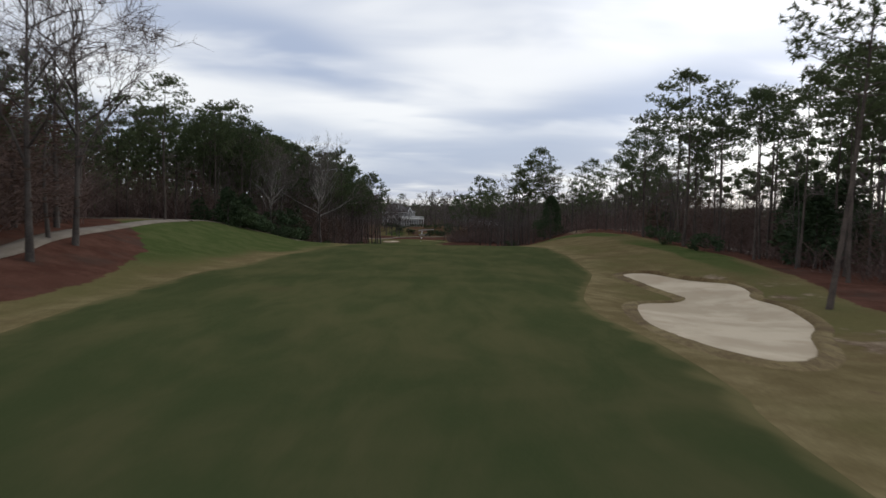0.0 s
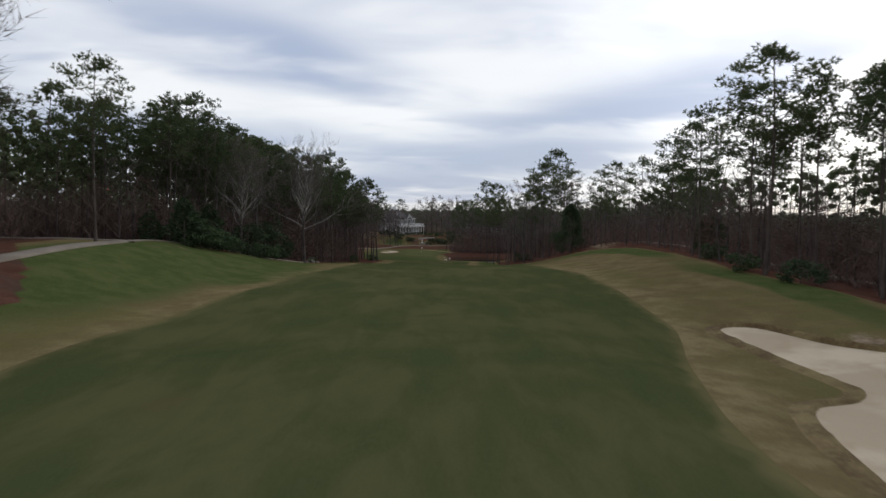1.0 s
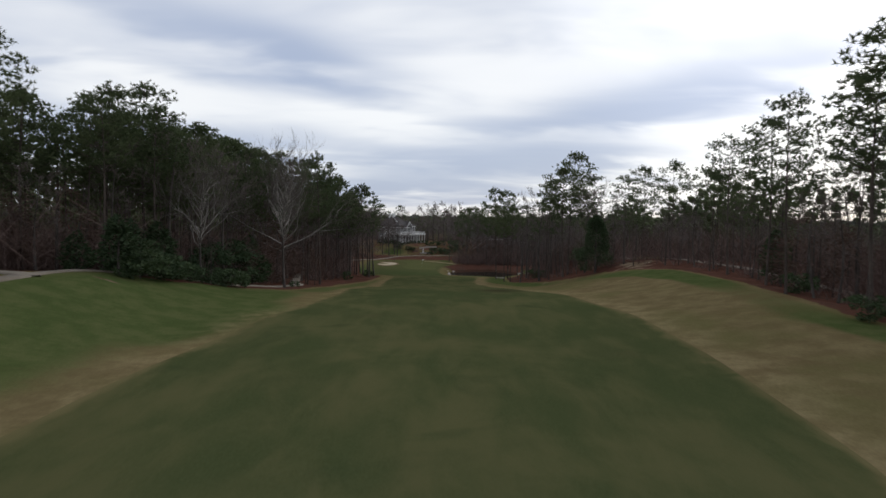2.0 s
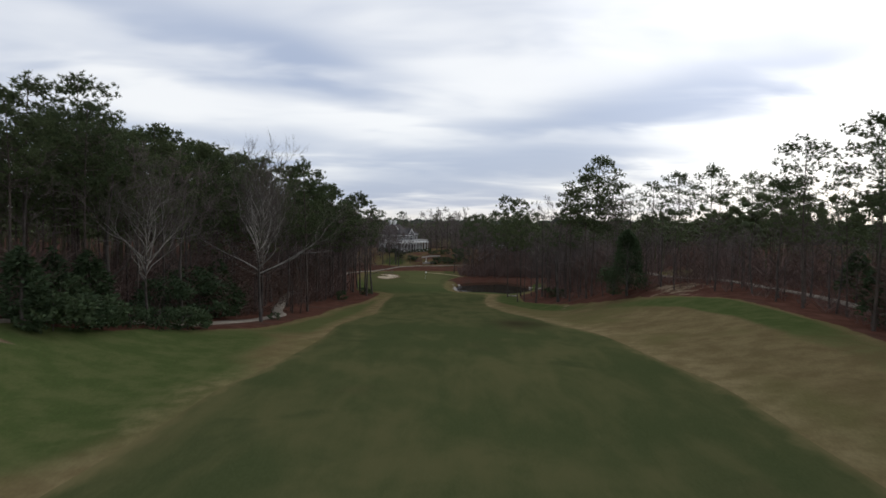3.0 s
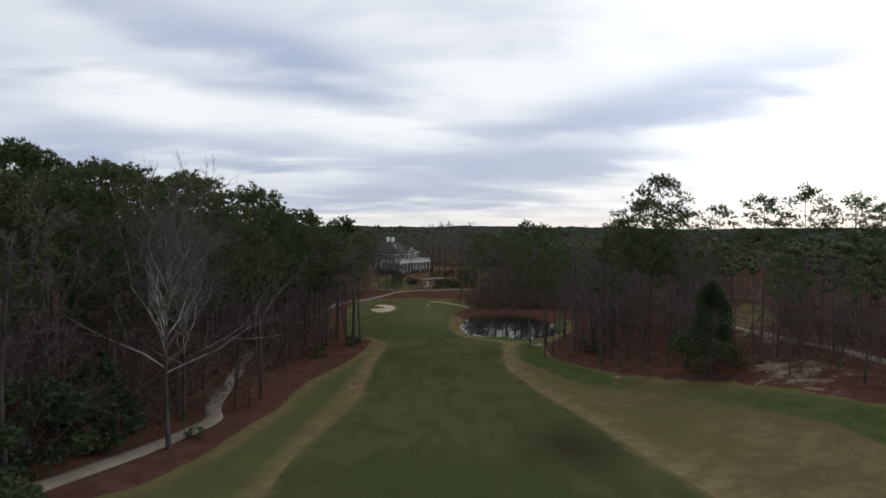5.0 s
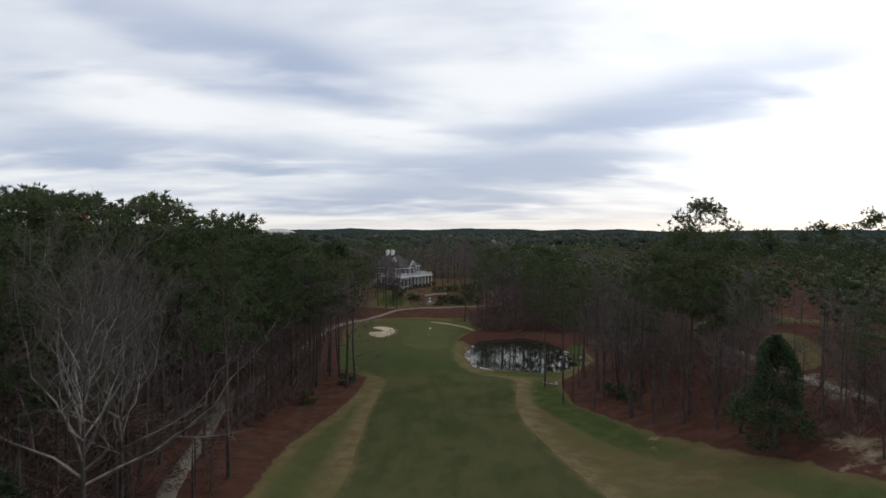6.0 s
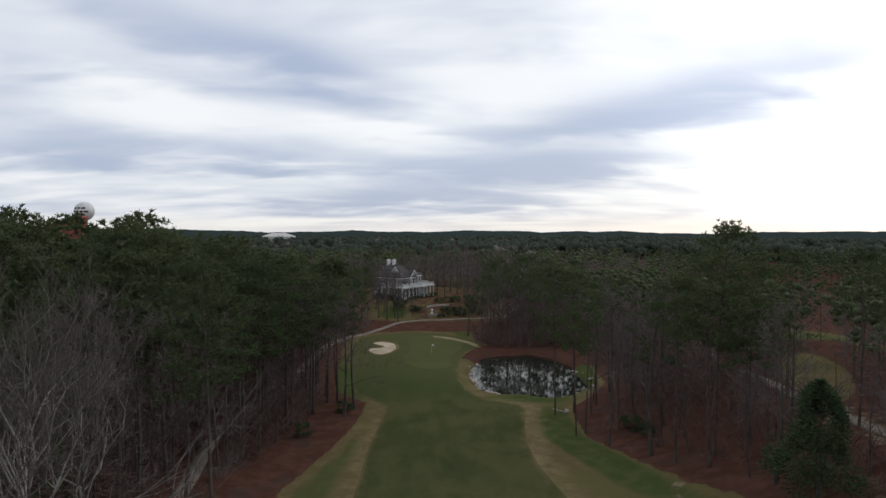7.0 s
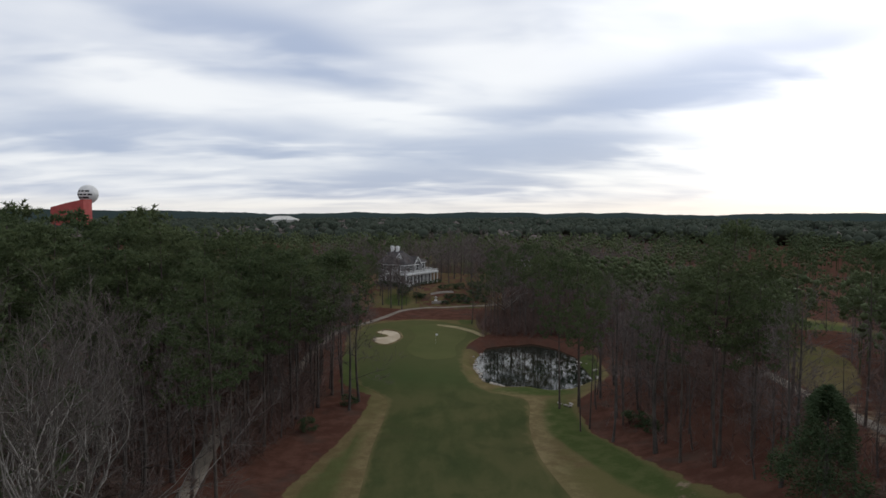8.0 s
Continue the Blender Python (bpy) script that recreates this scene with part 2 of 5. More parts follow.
M = {
    "fairway": material("fairway_turf", fairway_look),
    "ground": material("rough_grass_and_straw", ground_look),
    "green": material("green_turf", two_tone((0.078, 0.087, 0.035), (0.098, 0.100, 0.043), 0.08, 2.5, 1.0, 0.2, 0.01, 0.0)),
    "sand": material("bunker_sand", sand_look),
    "lip": material("bunker_lip_turf", two_tone((0.085, 0.055, 0.028), (0.20, 0.155, 0.075), 0.5, 6.0, 0.95, 0.8, 0.06, 0.1)),
    "fringe": material("dormant_fringe", two_tone((0.20, 0.165, 0.085), (0.30, 0.25, 0.14), 0.25, 4.0, 0.95, 0.6, 0.04, 0.1)),
    "concrete": material("path_concrete", two_tone((0.145, 0.122, 0.096), (0.222, 0.192, 0.156), 0.35, 8.0, 0.9, 0.3, 0.01, 0.2)),
    "water": material("pond_water", water_look),
    "rock": material("rock", by_object((0.16, 0.14, 0.12), (0.46, 0.42, 0.37), 0.2, 0.9, 0.2, 2.0)),
    "pine_bark": material("pine_bark", two_tone((0.050, 0.041, 0.036), (0.112, 0.090, 0.077), 0.8, 9.0, 0.95, 0.9, 0.04, 0.1)),
    "grey_bark": material("grey_bark", two_tone((0.048, 0.041, 0.037), (0.108, 0.094, 0.084), 0.6, 7.0, 0.95, 0.7, 0.03, 0.1)),
    "pale_bark": material("pale_bark", two_tone((0.115, 0.105, 0.094), (0.330, 0.305, 0.277), 0.5, 2.2, 0.9, 0.5, 0.02, 0.12)),
    "pale_twig": material("pale_twigs", by_object((0.085, 0.072, 0.064), (0.145, 0.127, 0.113), 0.3, 0.95, 0.05)),
    "twig": material("twigs", by_object((0.096, 0.077, 0.071), (0.168, 0.143, 0.132), 0.3, 0.95, 0.05)),
    "needle": material("pine_needles", by_object((0.044, 0.065, 0.030), (0.104, 0.125, 0.058), 0.5, 0.8, 0.15, thin=0.24)),
    # far needles and canopy: distance haze is put into the base colour
    "hazed_needle": material("hazed_pine_needles", by_object((0.030, 0.042, 0.033), (0.066, 0.077, 0.057), 0.35, 0.9, 0.05, 0.02, thin=0.14)),
    "canopy": material("hazed_canopy", by_object((0.018, 0.030, 0.029), (0.040, 0.054, 0.052), 0.5, 1.0, 0.0, 0.02)),
    "leaf": material("broad_evergreen_leaves", by_object((0.030, 0.050, 0.026), (0.064, 0.090, 0.042), 0.4, 0.8, 0.12, thin=0.14)),
    "brown_leaf": material("clinging_brown_leaves", by_object((0.060, 0.040, 0.034), (0.122, 0.082, 0.066), 0.5, 0.95, 0.05, thin=0.14)),
    "brush": material("undergrowth_twigs", by_object((0.094, 0.063, 0.055), (0.176, 0.126, 0.109), 0.5, 0.95, 0.05, 0.15)),
    "wall": material("painted_siding", two_tone((0.19, 0.187, 0.183), (0.27, 0.266, 0.26), 0.5, 5.0, 0.7, 0.2, 0.01, 0.3)),
    "trim": material("white_trim_paint", two_tone((0.58, 0.58, 0.57), (0.72, 0.72, 0.70), 0.8, 6.0, 0.6, 0.1, 0.005, 0.35)),
    "roof": material("slate_roof", two_tone((0.042, 0.037, 0.037), (0.085, 0.076, 0.075), 0.6, 5.0, 0.85, 0.6, 0.03, 0.25)),
    "brick": material("chimney_masonry", two_tone((0.42, 0.40, 0.37), (0.60, 0.58, 0.54), 0.8, 7.0, 0.9, 0.5, 0.02, 0.2)),
    "glass": material("window_glass", two_tone((0.010, 0.012, 0.015), (0.018, 0.020, 0.024), 0.5, 3.0, 0.08, 0.0, 0.001, 0.6)),
    "dark": material("dark_iron", two_tone((0.012, 0.012, 0.013), (0.03, 0.03, 0.03), 1.0, 8.0, 0.5, 0.2, 0.005, 0.5)),
    "red": material("red_cladding", two_tone((0.30, 0.050, 0.045), (0.38, 0.075, 0.065), 0.1, 1.0, 0.7, 0.2, 0.02, 0.3)),
    "tank": material("white_tank_paint", two_tone((0.50, 0.50, 0.49), (0.66, 0.66, 0.64), 0.1, 0.8, 0.5, 0.1, 0.01, 0.4)),
    "flag": material("flag_cloth", two_tone((0.70, 0.70, 0.68), (0.82, 0.82, 0.80), 1.0, 10.0, 0.8, 0.2, 0.005, 0.2)),
}


# ---- mesh helpers ----
def part(name, bm, mat, parent=None, label=""):
    """One mesh object out of a bmesh, under a thing or a part."""
    me = bpy.data.meshes.new(name)
    bm.to_mesh(me)
    bm.free()
    return link_mesh(name, me, mat, parent, label)


def link_mesh(name, me, mat, parent=None, label=""):
    if not me.materials:
        me.materials.append(mat)
    ob = new(name, me)
    if parent is not None:
        ob.parent = parent
    if label:
        ob["label"] = label
    return ob


class Geo:
    """Vertices and faces gathered in plain lists, for meshes of many pieces."""

    def __init__(self):
        self.v, self.f = [], []

    def tube(self, points, radii, sides, cap=True, onto=None):
        base = len(self.v)
        if onto is not None:                                   # grown together with the piece it springs from
            self.f.append((onto, base, base + 1))
        for i, p in enumerate(points):
            a, b = points[max(i - 1, 0)], points[min(i + 1, len(points) - 1)]
            d = (b - a).normalized() if (b - a).length > 1e-6 else Vector((0, 0, 1))
            side = d.cross(Vector((0.31, 0.95, 0.02)) if abs(d.y) < 0.9 else Vector((1, 0, 0))).normalized()
            up = side.cross(d)
            for k in range(sides):
                w = 2 * math.pi * k / sides
                self.v.append(tuple(p + (side * math.cos(w) + up * math.sin(w)) * radii[i]))
        for i in range(len(points) - 1):
            for k in range(sides):
                a, b = base + i * sides + k, base + i * sides + (k + 1) % sides
                self.f.append((a, b, b + sides, a + sides))
        if cap:
            self.f.append(tuple(base + (len(points) - 1) * sides + k for k in range(sides)))

    def blade(self, a, b, width, side):
        i = len(self.v)
        s = side * width
        self.v += [tuple(a - s), tuple(a + s), tuple(b)]
        self.f.append((i, i + 1, i + 2))

    def mesh(self, name):
        me = bpy.data.meshes.new(name)
        me.from_pydata(self.v, [], self.f)
        me.polygons.foreach_set("use_smooth", [True] * len(me.polygons))
        me.update()
        return me


def tri_mesh(name, verts, tris):
    """A mesh straight from arrays of corners and triangles."""
    verts, tris = np.asarray(verts, np.float32).reshape(-1, 3), np.asarray(tris, np.int32).reshape(-1, 3)
    me = bpy.data.meshes.new(name)
    me.vertices.add(len(verts))
    me.vertices.foreach_set("co", verts.ravel())
    me.loops.add(len(tris) * 3)
    me.loops.foreach_set("vertex_index", tris.ravel())
    me.polygons.add(len(tris))
    me.polygons.foreach_set("loop_start", np.arange(0, len(tris) * 3, 3, dtype=np.int32))
    me.polygons.foreach_set("use_smooth", np.ones(len(tris), bool))
    me.update(calc_edges=True)
    me.validate()
    return me


def box(bm, x0, x1, y0, y1, z0, z1, bevel=0.0):
    made = bmesh.ops.create_cube(bm, size=1.0)["verts"]
    for v in made:
        v.co = Vector(((x0 + x1) / 2 + v.co.x * (x1 - x0), (y0 + y1) / 2 + v.co.y * (y1 - y0), (z0 + z1) / 2 + v.co.z * (z1 - z0)))
    if bevel:
        edges = list({e for v in made for e in v.link_edges})
        bmesh.ops.bevel(bm, geom=edges, offset=bevel, segments=1, affect="EDGES")


def boxed(*sizes, bevel=0.0):
    bm = bmesh.new()
    box(bm, *sizes, bevel=bevel)
    return bm


# ---- the lie of the land ----
def sstep(u):
    u = np.clip(u, 0.0, 1.0)
    return u * u * (3 - 2 * u)


def mound(x, y, cx, cy, sx, sy):
    return np.exp(-((x - cx) / sx) ** 2 - ((y - cy) / sy) ** 2)


def pond_reach(x, y):
    """1 on the pond's bank, less within: a rounded block with an uneven edge."""
    u, v = (x - 13.2) / 11.0, (y - 237.5) / 20.0
    a = np.arctan2(v, u)
    return (np.abs(u) ** 2.8 + np.abs(v) ** 2.8) ** (1 / 2.8) * (1 + 0.035 * np.sin(3 * a + 0.6) + 0.030 * np.sin(7 * a + 2.0) + 0.018 * np.sin(13 * a))


def height(x, y):
    x, y = np.asarray(x, float), np.asarray(y, float)
    z = -0.8 - 5.6 * sstep((y - 100) / 100) - 0.9 * sstep((y - 195) / 30) + 1.7 * sstep((y - 285) / 55)
    z = z + 3.6 * sstep((-x - 20) / 17) * (1 - sstep((y - 95) / 50))                       # the bank with the path
    z = z + 1.6 * sstep((-x - 20) / 20) * sstep((y - 110) / 50) * (1 - sstep((y - 280) / 60))
    z = z + 6.0 * sstep((x - 15) / 24) * sstep((y - 95) / 70) * (1 - sstep((y - 198 - 38 * sstep((x - 34) / 12)) / 40)) * (1 - sstep((x - 78) / 25))  # the land beyond the far rough
    z = z + 2.2 * mound(x, y, 31, 98, 11, 30)
    z = z - 1.1 * mound(x, y, 19, 45, 7.5, 17)                                            # the bunker's hollow
    z = z - 4.2 * sstep((1.18 - pond_reach(x, y)) / 0.5)           # the pond's bowl
    z = z + 3.0 * sstep((y - 311) / 15) * (1 - sstep((y - 372) / 30)) * sstep((x + 48) / 12) * (1 - sstep((x - 14) / 14))   # the rise of the house
    far = sstep((np.hypot(x, y - 200) - 350) / 700)
    z = z - 6.0 * far + far * (5.0 * np.sin(x / 310 + 1.0) * np.sin(y / 420) + 4.0 * np.sin(x / 733 + y / 910))
    z = z + 0.10 * np.sin(x * 0.21 + 0.8) * np.sin(y * 0.13) + 0.06 * np.sin(x * 0.5 + y * 0.31)
    return z


def ground_at(x, y):
    return float(height(x, y))


def smooth_line(points, step=1.0, closed=False):
    """A Catmull-Rom curve through points in the plan, at about equal steps."""
    pts = [Vector((p[0], p[1])) for p in points]
    n, out = len(pts), []
    for i in range(n if closed else n - 1):
        p = [pts[(i + k) % n] if closed else pts[min(max(i + k, 0), n - 1)] for k in (-1, 0, 1, 2)]
        count = max(2, int((p[2] - p[1]).length / step))
        for k in range(count):
            t = k / count
            out.append(0.5 * (2 * p[1] + (p[2] - p[0]) * t + (2 * p[0] - 5 * p[1] + 4 * p[2] - p[3]) * t * t + (3 * p[1] - p[0] - 3 * p[2] + p[3]) * t ** 3))
    if not closed:
        out.append(pts[-1])
    return out


def inside(poly, x, y):
    """Which of the points lie in a closed outline."""
    x, y = np.asarray(x, float), np.asarray(y, float)
    hit = np.zeros(x.shape, bool)
    for a, b in zip(poly, poly[1:] + poly[:1]):
        cut = (a[1] > y) != (b[1] > y)
        hit ^= cut & (x < (b[0] - a[0]) * (y - a[1]) / ((b[1] - a[1]) or 1e-9) + a[0])
    return hit


def patch(name, outline, rise, mat, step, label, category, skirt=0.06, soft=0.0):
    """A sheet that follows the land inside a smooth outline, with a turned-down edge."""
    edge = outline
    xs = np.arange(min(p.x for p in edge), max(p.x for p in edge), step)
    ys = np.arange(min(p.y for p in edge), max(p.y for p in edge), step)
    gx, gy = (g.ravel() for g in np.meshgrid(xs, ys))
    gx = gx + 0.3 * step * ((np.round(gy / step) % 2) - 0.5)
    keep = inside([(p.x, p.y) for p in edge], gx, gy)
    pts = list(edge) + [Vector((a, b)) for a, b in zip(gx[keep], gy[keep])]
    n = len(edge)
    co, _, faces, *_ = delaunay_2d_cdt(pts, [(i, (i + 1) % n) for i in range(n)], [], 1, 1e-4)
    bm = bmesh.new()
    zs = height(np.array([p.x for p in co]), np.array([p.y for p in co])) + rise
    vs = [bm.verts.new((p.x, p.y, z)) for p, z in zip(co, zs)]
    for f in faces:
        bm.faces.new([vs[i] for i in f])
    rim = [e for e in bm.edges if len(e.link_faces) == 1]
    down = bmesh.ops.extrude_edge_only(bm, edges=rim)["geom"]
    for v in down:
        if isinstance(v, bmesh.types.BMVert):
            v.co.z -= skirt + rise
    if soft or name == "putting_green":
        for e in rim:
            for v in e.verts:
                v.co.z = height(v.co.x, v.co.y) + rise - 0.018
    sides = {f for f in down if isinstance(f, bmesh.types.BMFace)}
    for f in bm.faces:
        f.smooth = f not in sides
    bmesh.ops.recalc_face_normals(bm, faces=bm.faces)
    bmesh.ops.split_edges(bm, edges=rim)
    ob = part(name, bm, mat)
    if soft:
        at = np.array([tuple(v.co)[:2] for v in ob.data.vertices])
        gap = np.full(len(at), 99.0)
        for p in edge:
            gap = np.minimum(gap, np.hypot(at[:, 0] - p.x, at[:, 1] - p.y))
        tint = np.exp(-(gap / soft) ** 2)
        ob.data.color_attributes.new("rim", "FLOAT_COLOR", "POINT").data.foreach_set("color", np.stack([tint] * 4, 1).astype(np.float32).ravel())
    return tagged(ob, label, category, kind="structure")


def ribbon(name, line, width, rise, mat, label, category):
    """A paved strip along a line, a little proud of the land, with edges."""
    bm, rows = bmesh.new(), []
    for i, p in enumerate(line):
        d = (line[min(i + 1, len(line) - 1)] - line[max(i - 1, 0)]).normalized()
        s = Vector((d.y, -d.x))
        mid = ground_at(p.x, p.y)
        row = []
        for k, drop in ((-0.52, -0.15), (-0.5, 0.0), (-0.17, 0.012), (0.17, 0.012), (0.5, 0.0), (0.52, -0.15)):
            q = p + s * width * k
            row.append(bm.verts.new((q.x, q.y, 0.35 * mid + 0.65 * ground_at(q.x, q.y) + rise + drop)))
        rows.append(row)
    for a, b in zip(rows, rows[1:]):
        for k in range(5):
            bm.faces.new((a[k], b[k], b[k + 1], a[k + 1])).smooth = True
    bmesh.ops.recalc_face_normals(bm, faces=bm.faces)
    return tagged(part(name, bm, mat), label, category, kind="structure")


# edges of the woods, as (y, x)
WOOD_L = ((-60, -22), (38, -22.4), (45, -22.8), (53, -24.5), (62, -26.8), (70, -31.5), (76, -36), (85, -42), (97, -43), (104, -35), (110, -29.5), (118, -27.5), (127.5, -22.3),
          (137, -20.6), (153, -19.8), (170, -20.3), (181, -18.4), (190, -17.2), (200, -16.2), (209, -16.5), (213, -19.5), (218, -23), (235, -25.5),
          (260, -28.5), (276, -28), (284, -22), (288, -10), (340, -34), (420, -36))
WOOD_R = ((-60, 24), (30, 26.5), (42, 28.5), (60, 33), (77, 34.5), (90, 31.5), (108, 33), (123, 35), (135, 34.5), (148, 29.5), (160, 25), (171, 21.2), (182, 18.3),
          (191, 15.8), (200, 16), (207, 17), (212, 21), (222, 26), (240, 28), (256, 27), (262, 20), (264, 8), (272, 5), (290, 4), (340, 8), (420, 10))


def edge_of(rows, y):
    return np.interp(y, [r[0] for r in rows], [r[1] for r in rows])


# edges of the fairway, as (x, y)
LEFT_EDGE = ((-16, -25), (-16.5, 5), (-17.2, 28), (-18.6, 40), (-19.0, 51), (-18.3, 62), (-17.9, 72), (-17.3, 82), (-16.3, 91), (-15.9, 99), (-14.2, 107), (-13.5, 120), (-13.6, 138), (-12.2, 155),
             (-12.6, 170), (-13.1, 183), (-13.0, 197), (-14.0, 208))
RIGHT_EDGE = ((5.6, 210.5), (9.0, 206), (7.6, 192), (7.5, 180), (8.8, 168), (10.8, 154), (12.8, 140), (15.3, 121), (16.3, 105), (17.0, 95), (16.5, 78), (15.9, 65.5), (14.9, 60.5), (13.4, 55.5),
              (12.1, 50.5), (10.7, 44.5), (10.2, 38), (10.4, 29), (10.4, 21.5), (9.4, 14), (7.0, -25))

# ---- ground ----
def axis(lo, hi, step, near_lo, near_hi, grow=1.14):
    mid = list(np.arange(near_lo, near_hi + 0.01, step))
    out, s = [near_hi], step
    while out[-1] < hi:
        s *= grow
        out.append(out[-1] + s)
    back_out, s = [near_lo], step
    while back_out[-1] > lo:
        s *= grow
        back_out.append(back_out[-1] - s)
    return np.array(back_out[:0:-1] + mid + out[1:])


def make_ground():
    xs, ys = axis(-4600, 4600, 1.4, -62, 72), axis(-900, 4700, 1.5, -10, 325)
    gx, gy = np.meshgrid(xs, ys)
    gz = height(gx, gy)
    nx, ny = len(xs), len(ys)
    i = (np.arange(ny - 1)[:, None] * nx + np.arange(nx - 1)[None]).ravel()
    tris = np.concatenate([np.stack([i, i + 1, i + nx + 1], 1), np.stack([i, i + nx + 1, i + nx], 1)])
    me = tri_mesh("ground", np.stack([gx, gy, gz], -1), tris)
    x, y = gx.ravel(), gy.ravel()
    left, right = edge_of(WOOD_L, y), edge_of(WOOD_R, y)
    straw = np.maximum(sstep((left - x + 1.2) / 2.4), sstep((x - right + 1.2) / 2.4))
    straw = np.where((y > 286) & (y < 303), 1.0, straw)
    straw = np.where((y > 303) & (y < 372) & (x > -40) & (x < 14), 0.52 - 0.9 * mound(x, y, -21.0, 314, 4.5, 7), straw)
    straw = np.maximum(straw, np.maximum(0.45 * mound(x, y, 16.5, 21.5, 3.6, 5), 0.5 * mound(x, y, 22, 30, 3, 4)))    # worn soil round the bunker
    bank_at = pond_reach(x, y)
    straw = np.maximum(straw, sstep((1.55 - bank_at) / 0.2) * sstep((y - 243) / 8 + np.where(x > 14, 0.6, 0.0)))
    straw = np.maximum(straw, 0.42 * sstep((1.28 - bank_at) / 0.15) * sstep((5 - x) / 4))
    # other holes of the course, beyond the woods
    lawn = np.maximum.reduce([mound(x, y, 92, 262, 16, 34), mound(x, y, 6, 446, 7, 15), mound(x, y, 82, 150, 12, 60), mound(x - 0.447 * (y - 205), y, 54.5, 205, 5.5, 20)])
    straw = straw * (1 - sstep((lawn - 0.25) / 0.3)) * (1 - 0.32 * sstep((x - 52) / 14))
    lush = np.maximum.reduce([
        sstep((x - right + 7.5) / 3) * sstep((right - x + 1) / 3) * (0.75 + 0.3 * np.sin(y * 0.11)) * np.where(y < 72, 0.6, 1.0),
        mound(x, y, -30, 78, 9, 34) * 1.1, mound(x, y, -22, 114, 6, 15) * 0.85, 0.58 * sstep((y - 112) / 15) * (1 - sstep((y - 200) / 12)) * sstep((x - left) / 2) * sstep((-12.5 - x) / 3), mound(x, y, -24, 97, 9, 15) * 1.4, mound(x, y, -27, 101, 8, 20) * 1.3, mound(x, y, 27, 45, 4, 14) * 0.45,
        mound(x, y, -22, 228, 9, 34) * 0.8, mound(x, y, 11, 213, 9, 4), sstep((lawn - 0.3) / 0.3) * np.where((y < 240) & (x < 74), 0.38, 0.8), mound(x, y, -21.0, 314, 5, 7)])
    dirt = np.maximum.reduce([0.62 * mound(x, y, 25.5, 57.5, 2.2, 5), 0.6 * mound(x, y, 26, 48, 1.8, 5), 0.5 * mound(x, y, 28, 52, 3.5, 12), 0.6 * mound(x, y, 21, 31, 2.5, 5), 0.6 * mound(x, y, 24, 34, 2, 6), 0.62 * mound(x, y, 33, 150, 6, 12), 0.6 * mound(x, y, 44, 172, 9, 22), 0.55 * mound(x, y, 20, 168, 3, 4),
                              0.6 * mound(x, y, -25, 44, 1.6, 1.2), 0.55 * mound(x, y, -19.5, 186, 1.0, 1.6), 0.5 * mound(x, y, 4, 211, 4, 2), 0.7 * mound(x, y, -32, 99.5, 2.2, 1.2)])
    # pale dormant collar along the mown edge
    band = np.zeros_like(x)
    near = (y > -30) & (y < 230) & (np.abs(x) < 45)
    rim = np.array([(p.x, p.y) for p in smooth_line(LEFT_EDGE, 1.0) + smooth_line(RIGHT_EDGE, 1.0)])
    gap = np.full(near.sum(), 99.0)
    for px_, py_ in rim:
        gap = np.minimum(gap, np.hypot(x[near] - px_, y[near] - py_))
    band[near] = np.exp(-(gap / 3.4) ** 2) * np.where(x[near] < 0, np.where(y[near] > 100, 0.36, 0.52), 0.62)
    col = me.color_attributes.new("cover", "FLOAT_COLOR", "POINT")
    col.data.foreach_set("color", np.stack([straw, lush, dirt, band], 1).astype(np.float32).ravel())
    for p in me.polygons:
        p.use_smooth = True
    tagged(link_mesh("ground", me, M["ground"]), "rolling ground of tan dormant rough, green patches and red pine straw", "ground", kind="structure")


make_ground()

AROUND_GREEN = ((-19.5, 217), (-22.5, 232), (-25.5, 250), (-26, 274), (-17, 284), (-6, 283), (2.5, 275), (4.5, 264), (0.8, 252), (-0.8, 236), (-0.2, 224), (2.8, 213.5))
fairway_line = smooth_line(LEFT_EDGE + AROUND_GREEN + RIGHT_EDGE, 1.0, True)
patch("fairway", fairway_line, 0.035, M["fairway"], 1.6, "wide mown fairway of dull green winter turf running to the green", "fairway", soft=0.6)
green_line = smooth_line(((-13, 246), (-12, 262), (-14, 274), (-7, 279), (0, 273), (0.5, 262), (-2.2, 250), (-2.5, 240), (-8, 237)), 1.0, True)
patch("putting_green", green_line, 0.065, M["green"], 1.6, "smooth pale olive putting green", "putting green")

BUNKER = ((18.6, 63.6), (21.2, 64), (23.4, 59), (25.7, 55.5), (25.4, 51.8), (24.2, 48.8), (24.2, 44), (22.6, 38.2), (19.8, 33.6), (17.2, 28.6), (14.2, 25.6), (12.6, 27.8), (12.2, 32.6),
          (12.5, 37.6), (14.1, 44.2), (16.1, 48.2), (18.8, 49.6), (19.9, 50.9), (19.8, 52.4), (19.0, 57))
GREEN_BUNKER = ((-21.9, 265.8), (-20.0, 269.4), (-16.6, 266.2), (-15.6, 259), (-17.8, 252.2), (-20.8, 253.8), (-21.9, 258.2), (-19.2, 260.2), (-18.9, 262.5))


